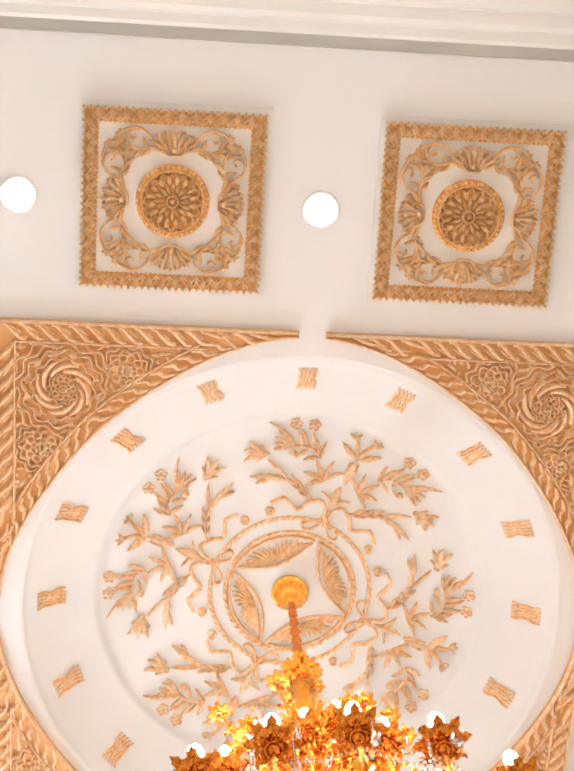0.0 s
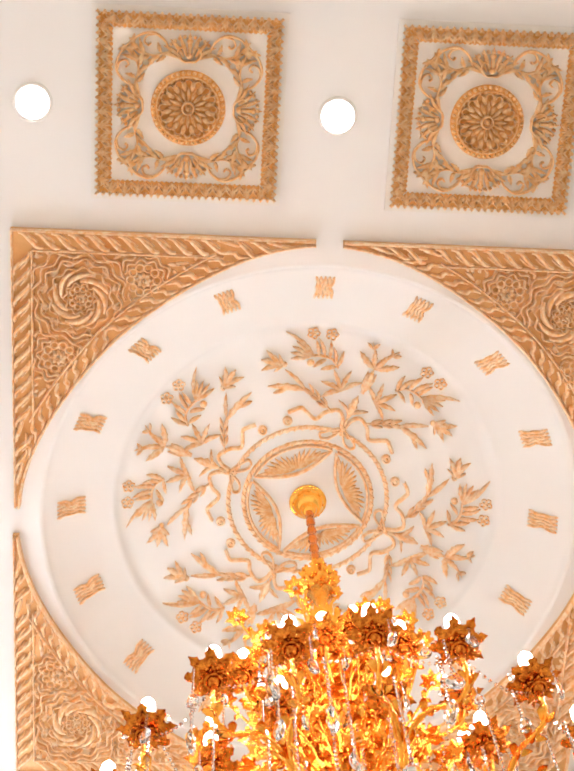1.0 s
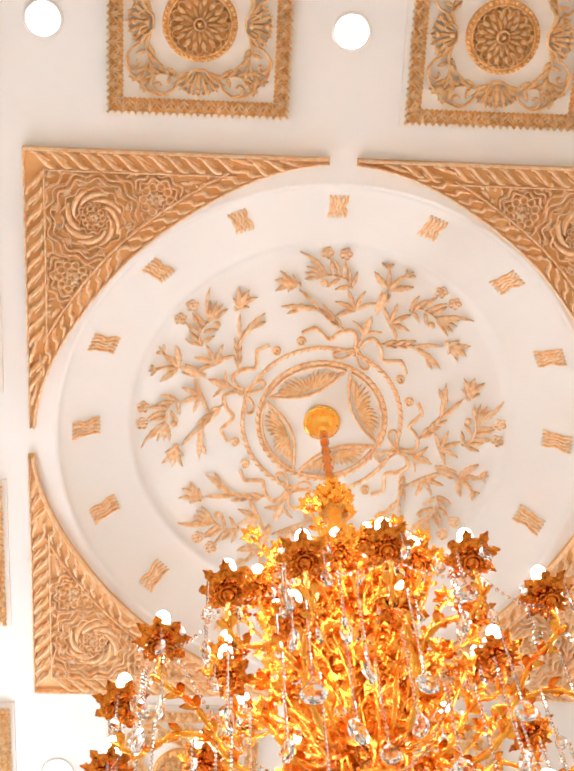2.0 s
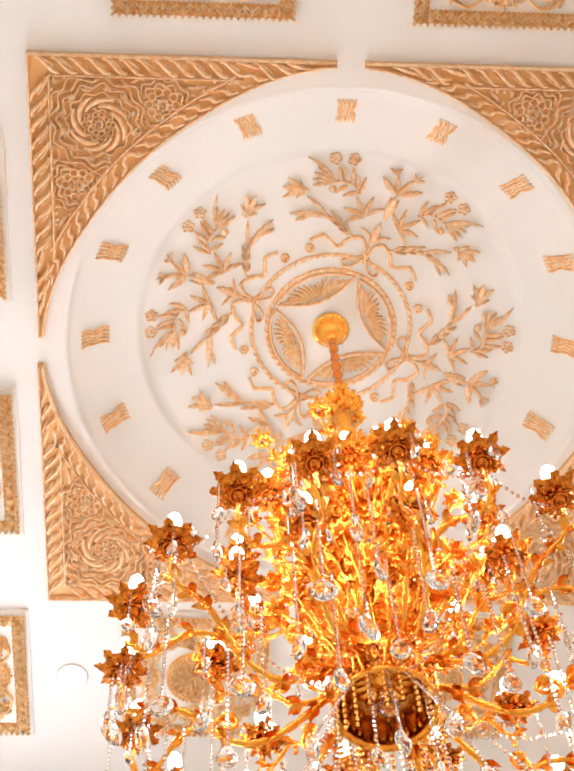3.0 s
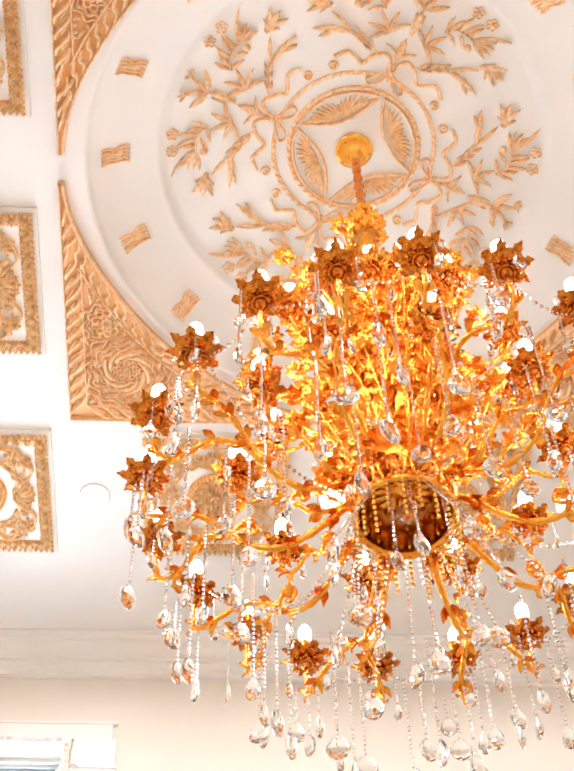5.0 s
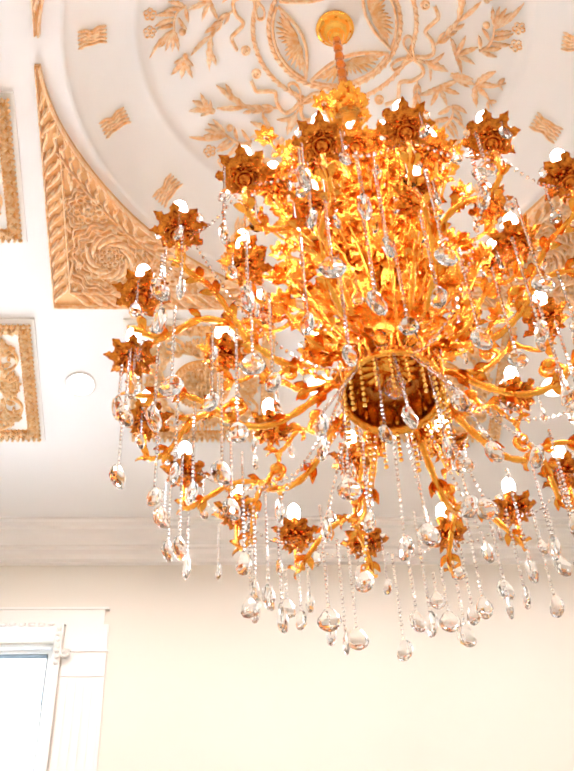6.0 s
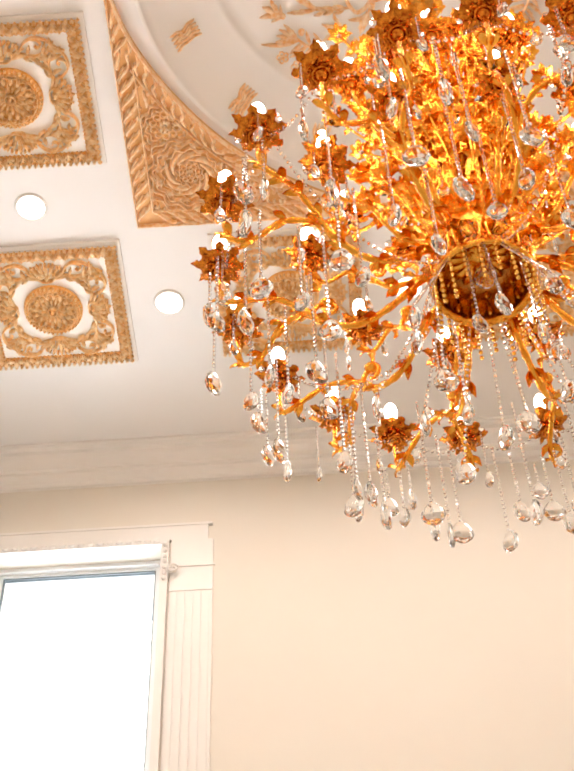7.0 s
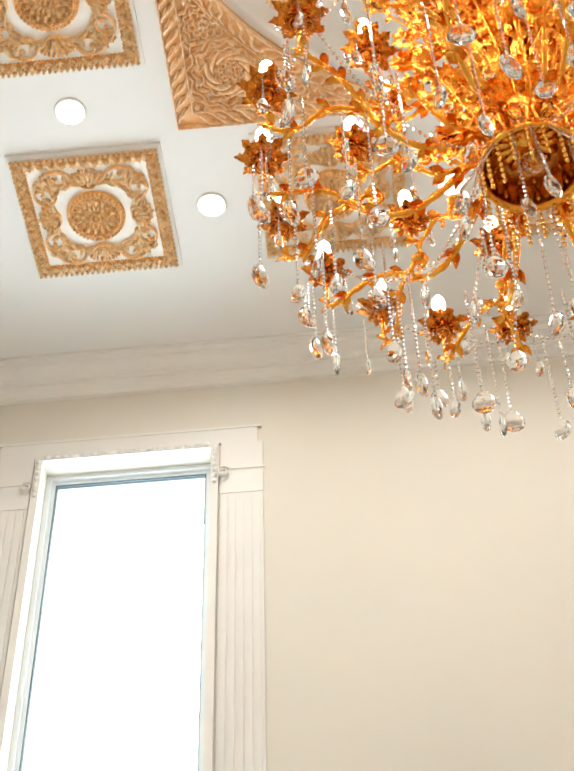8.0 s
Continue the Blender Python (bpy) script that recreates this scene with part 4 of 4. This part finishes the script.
Z1 = 4.545
FRONT = -math.pi / 2
SC = (0.43, 4.41, 0.048, -1.3, 6.0)
STEM = arm_mesh([(0.12, 4.47), (0.17, 4.46), (0.25, 4.38), (0.34, 4.325), (0.42, 4.345), (0.455, 4.39)], 0.0115, 0.009, (0.25, 0.5, 0.8), SC)


def branch_mesh(sg):
    """From the scroll of a main stem to one of its two flower cups."""
    q = Shape()
    end = rot_z((0.715, 0, Z1 - 0.03), sg * math.pi / 20)
    path = curve((0.445, 0, 4.37), (0.50, sg * 0.012, 4.43), (0.57, sg * 0.05, 4.445), (0.63, sg * 0.095, 4.395), (0.685, sg * 0.112, 4.385), (end[0], end[1], 4.43), end, n=6)
    k = len(path)
    q.sweep(path, [(0.0095 - 0.0025 * i / k) * (1 + 0.16 * math.sin(2.1 * i)) for i in range(k)], 7)
    out = []
    for t in (0.15, 0.32, 0.5, 0.7):
        i = int(t * k)
        p, d = Vector(path[i]), (Vector(path[i + 1]) - Vector(path[i])).normalized()
        for sy in (-1, 1):
            out.append(leaf_mesh(p, d + Vector((0, sy * 0.8, 0.2)), (0, 0, 1), 0.048, 0.023))
        out.append(leaf_mesh(p, d + Vector((0, 0, -0.7)), (0, 1, 0.2), 0.042, 0.021))
    return q.mesh("arm", M_GOLD), out


BRANCH = {sg: branch_mesh(sg) for sg in (-1, 1)}
rnd = random.Random(3)
for i in range(10):
    mid = FRONT + 2 * math.pi * (i + 0.25) / 10
    branch("main_stem", STEM, "thick curved gold stem with a scroll", Matrix.Rotation(mid, 4, "Z"))
    for sg in (-1, 1):
        m = Matrix.Rotation(mid + rnd.uniform(-0.025, 0.025), 4, "Z") @ pose(0, 0, rnd.uniform(-0.012, 0.012))
        arm = branch("arm", BRANCH[sg], "curved gold branch", m)
        x, y, _ = rot_z((0.715, 0, 0), sg * math.pi / 20)
        tilt = rnd.uniform(-8, 8)
        part("flower_cup", BOB, M_GOLD, arm, "eight-leaved gold flower cup", m=pose(x, y, Z1, tilt, -6 + rnd.uniform(-7, 7), rnd.uniform(0, 45)))
        part("bulb", BULB, M_BULB, arm, "lit candle bulb", m=pose(x, y, Z1))
        dress(arm, x, y, Z1, rnd, (1, 2, 3))
arms(10, 0.47, 4.66, [(0.10, 4.52), (0.17, 4.47), (0.25, 4.46), (0.31, 4.52), (0.36, 4.56), (0.42, 4.53), (0.46, 4.56), (0.47, 4.63)],
     (0.28, 4.53, 0.035, -1.3, 6.0), (0.25, 0.5, 0.75), FRONT + 0.16, (0, 1, 2), 0.0095, jitter=0.06, seed=4)
arms(10, 0.40, 5.08, [(0.06, 4.80), (0.12, 4.83), (0.20, 4.92), (0.27, 4.97), (0.33, 4.96), (0.385, 4.99), (0.40, 5.05)],
     (0.2, 4.99, 0.035, -1.3, 6.0), (0.25, 0.5, 0.75), FRONT + 0.4, (0, 1), 0.009, 0.95, jitter=0.06, seed=5)
arms(6, 0.24, 5.42, [(0.04, 5.12), (0.09, 5.16), (0.15, 5.26), (0.20, 5.28), (0.235, 5.33), (0.24, 5.39)],
     None, (0.3, 0.6), FRONT + 0.2, (0, 0), 0.008, 0.85, jitter=0.06, seed=6)

# turned column with leaf collars
s = Shape()
s.lathe([(0.001, 6.26), (0.018, 6.25), (0.03, 6.20), (0.016, 6.16), (0.028, 6.10), (0.05, 6.06), (0.02, 6.0), (0.016, 5.85), (0.03, 5.80), (0.045, 5.74), (0.02, 5.68), (0.018, 5.5),
         (0.04, 5.45), (0.06, 5.38), (0.03, 5.30), (0.022, 5.14), (0.045, 5.08), (0.075, 5.0), (0.085, 4.92), (0.05, 4.84), (0.03, 4.76), (0.05, 4.70), (0.09, 4.64), (0.10, 4.58), (0.07, 4.52), (0.001, 4.5)], 28, wob=0.04, lobes=8)
part("column", s, M_GOLD, ch, "turned gold centre column")
s = Shape()
for zc, r, n in ((6.17, 0.068, 10), (6.10, 0.082, 10), (6.04, 0.06, 8)):
    star(s, r, zc, 0.9, n, int(zc * 100))
for i in range(16):
    b = 2.4 * i
    star(s, 0.032, 6.06 + 0.008 * i, 0.6, 6, i, (0.054 * math.cos(b), 0.054 * math.sin(b)))
part("crown", s, M_GOLD, ch, "gold crown of small flowers")
for zc, r in ((5.74, 0.11), (5.42, 0.13), (5.12, 0.15), (4.98, 0.19), (4.80, 0.20), (4.66, 0.18)):
    s = Shape()
    star(s, r, zc, 0.7, 16, int(zc * 100))
    star(s, r * 0.8, zc + 0.02, 1.0, 14, int(zc * 70))
    star(s, r * 0.6, zc - 0.03, 0.3, 12, int(zc * 50))
    for i in range(12):
        b = 2 * math.pi * i / 12
        leaf3(s, (0.05 * math.cos(b), 0.05 * math.sin(b), zc - 0.03), (math.cos(b), math.sin(b), 0.5), (-math.sin(b) * 0.2, 0, 1), r * 0.6, 0.024)
    part("leaf_collar", s, M_GOLD, ch, "collar of gold leaves")
# small gold leaf sprigs on wires in the heart of the frame
rnd = random.Random(8)
for i in range(120):
    s = Shape()
    b, r1, z0, z1 = rnd.uniform(0, 6.28), rnd.uniform(0.12, 0.36), rnd.uniform(4.5, 5.35), 0
    z1 = z0 + rnd.uniform(0.08, 0.3)
    pts = curve((0.05 * math.cos(b), 0.05 * math.sin(b), z0), (0.6 * r1 * math.cos(b + 0.1), 0.6 * r1 * math.sin(b + 0.1), z0 + 0.03), (r1 * math.cos(b), r1 * math.sin(b), z1), n=5)
    s.sweep(pts, 0.0045, 5)
    for j in range(2, len(pts) - 1, 2):
        for sg in (-1, 1):
            leaf3(s, pts[j], (math.cos(b + sg * 1.0), math.sin(b + sg * 1.0), 0.5), (0, 0, 1), 0.036, 0.019)
    star(s, 0.042, pts[-1][2], 0.4, 7, i, (pts[-1][0], pts[-1][1]))
    part("leaf_sprig", s, M_GOLD, ch, "gold leaf sprig")

# bottom dish: rim, fluted hollow and pendant boss
ZD = 4.40
s = Shape()
s.lathe([(0.128, ZD + 0.02), (0.142, ZD + 0.012), (0.146, ZD), (0.140, ZD - 0.010), (0.130, ZD - 0.006), (0.126, ZD + 0.006)], 48)
for i in range(48):
    b = 2 * math.pi * i / 48
    s.ball(0.142 * math.cos(b), 0.142 * math.sin(b), ZD + 0.014, 0.007, seg=5, rings=3)
dish = part("bottom_dish", s, M_GOLD, ch, "gold bottom dish with a beaded rim")
s = Shape()
s.lathe([(0.127, ZD + 0.005), (0.122, ZD + 0.06), (0.112, ZD + 0.10), (0.08, ZD + 0.125), (0.001, ZD + 0.13)], 48)
part("dish_hollow", s, M_HOLLOW, dish, "fluted hollow, its deep shade put into a darker metal")
s = Shape()
for i in range(16):
    b = 2 * math.pi * i / 16
    leaf3(s, (0.118 * math.cos(b), 0.118 * math.sin(b), ZD + 0.008), (0, 0, 1), (-math.cos(b), -math.sin(b), 0), 0.090, 0.036)
    s.ball(0.118 * math.cos(b + 0.196), 0.118 * math.sin(b + 0.196), ZD + 0.03, 0.010, 0.022)
    s.ball(0.105 * math.cos(b + 0.196), 0.105 * math.sin(b + 0.196), ZD + 0.085, 0.009, 0.014)
    leaf3(s, (0.028 * math.cos(b), 0.028 * math.sin(b), ZD + 0.118), (math.cos(b), math.sin(b), -0.1), (0, 0, -1), 0.07, 0.020)
star(s, 0.04, ZD + 0.112, -0.3, 8, 4)
part("dish_leaves", s, M_GOLD, dish, "embossed leaves inside the dish")
s = Shape()
beads(s, [(-0.006, -0.065, ZD + 0.12), (-0.006, -0.065, ZD - 0.028)], 0.009)
s.ball(-0.006, -0.065, ZD - 0.06, 0.032, seg=12, rings=8)
part("crystal_ball", s, M_CRYSTAL, ch, "faceted crystal ball", smooth=False)
for i in range(20):
    b = FRONT + 2 * math.pi * (i + 0.5) / 20
    if 0.12 < abs(math.sin(b - FRONT)) or math.cos(b - FRONT) < 0:
        s = Shape()
        beads(s, [(0.136 * math.cos(b), 0.136 * math.sin(b), ZD), (0.138 * math.cos(b), 0.138 * math.sin(b), ZD - 0.13 - 0.03 * (i % 3))], 0.0072)
        tagged(part("rim_chain", s, M_CANOPY, dish, "short chain of gilt beads"), kind="stuff")
# looped gold straps between dish and column
for i in range(10):
    b = 2 * math.pi * i / 10
    s = Shape()
    s.sweep(curve(*[rot_z((x, y, z), b) for x, y, z in ((0.135, -0.03, ZD + 0.02), (0.14, -0.035, ZD + 0.08), (0.12, 0, ZD + 0.13), (0.14, 0.035, ZD + 0.08), (0.135, 0.03, ZD + 0.02))], n=5), 0.006, 6)
    part("loop_strap", s, M_GOLD, ch, "looped gold strap")
    s = Shape()
    p = rot_z((0.137, 0, ZD + 0.075), b)
    s.ball(*p, 0.026, seg=8, rings=6)
    part("crystal_ball", s, M_CRYSTAL, ch, "faceted crystal ball", smooth=False)

# bead swags and hanging strands
rnd = random.Random(12)


PEARS = []
for w, l in ((0.050, 0.070), (0.058, 0.076), (0.066, 0.082), (0.046, 0.082)):
    q = Shape()
    crystal(q, 0, 0, 0, w, l, 8, 0.5)
    PEARS.append(q.mesh("pear_crystal", M_CRYSTAL, smooth=False))


def strand(top, low, r=0.0056):
    """A bead string from top to low that ends in a pear crystal."""
    s = Shape()
    beads(s, [top, low], r)
    ob = part("hanging_strand", s, M_BEAD, ch, "string of clear crystal beads", smooth=False)
    tagged(ob, kind="stuff")
    part("pear_crystal", rnd.choice(PEARS), M_CRYSTAL, ob, "faceted pear crystal", m=pose(*low, 0, 0, rnd.uniform(0, 180)))


def swag(p, q, sag, r=0.0056):
    s = Shape()
    pts = [tuple(Vector(p).lerp(Vector(q), t) - Vector((0, 0, sag * 4 * t * (1 - t)))) for t in (i / 12 for i in range(13))]
    beads(s, pts, r)
    tagged(part("bead_swag", s, M_BEAD, ch, "swag of clear crystal beads", smooth=False), kind="stuff")


def pol(r, a, z):
    return (r * math.cos(a), r * math.sin(a), z)


for i in range(20):
    a = FRONT + 2 * math.pi * (i + 0.5) / 20
    b = FRONT + 2 * math.pi * i / 20
    # from the dish rim out to every cup
    if i % 4 == 1:
        swag(pol(0.142, b, ZD), pol(0.66, b, Z1 - 0.02), 0.17)
    # between neighbouring cups
    swag(pol(0.70, b, Z1 - 0.01), pol(0.70, b + 2 * math.pi / 20, Z1 - 0.01), 0.06)
    # long strands with pear drops, stepped into a bowl
    for r, zl in ((0.755, 4.36), (0.72, 4.24), (0.65, 4.14), (0.56, 4.07), (0.46, 4.03)):
        if rnd.random() < 0.94:
            aa, rr, zz = a + rnd.uniform(-0.14, 0.14), r + rnd.uniform(-0.03, 0.03), zl + rnd.uniform(-0.05, 0.04)
            strand(pol(rr, aa, Z1 - 0.07 if r > 0.64 else 4.40), pol(rr, aa, zz))
for i in range(18):
    a = 2 * math.pi * i / 18 + 0.1
    zz = 4.04 + rnd.uniform(-0.05, 0.05)
    strand(pol(0.14, a, ZD - 0.01), pol((0.15, 0.24, 0.33)[i % 3], a, zz))
# loose drops among the upper branches
for i in range(45):
    a, r, z = rnd.uniform(0, 6.28), rnd.uniform(0.16, 0.62), rnd.uniform(4.45, 5.2)
    r *= 1 - 0.55 * max(0, z - 4.7) / 0.5
    x, y, _ = pol(r, a, z)
    if y < -0.12 and abs(x) < 0.28 and z < 4.8:
        continue
    part("crystal_pendant", DROPS[rnd.choice((0, 0, 1, 2))], M_CRYSTAL, ch, "clear almond crystal", m=pose(x, y, z, 0, 0, rnd.uniform(0, 180)))
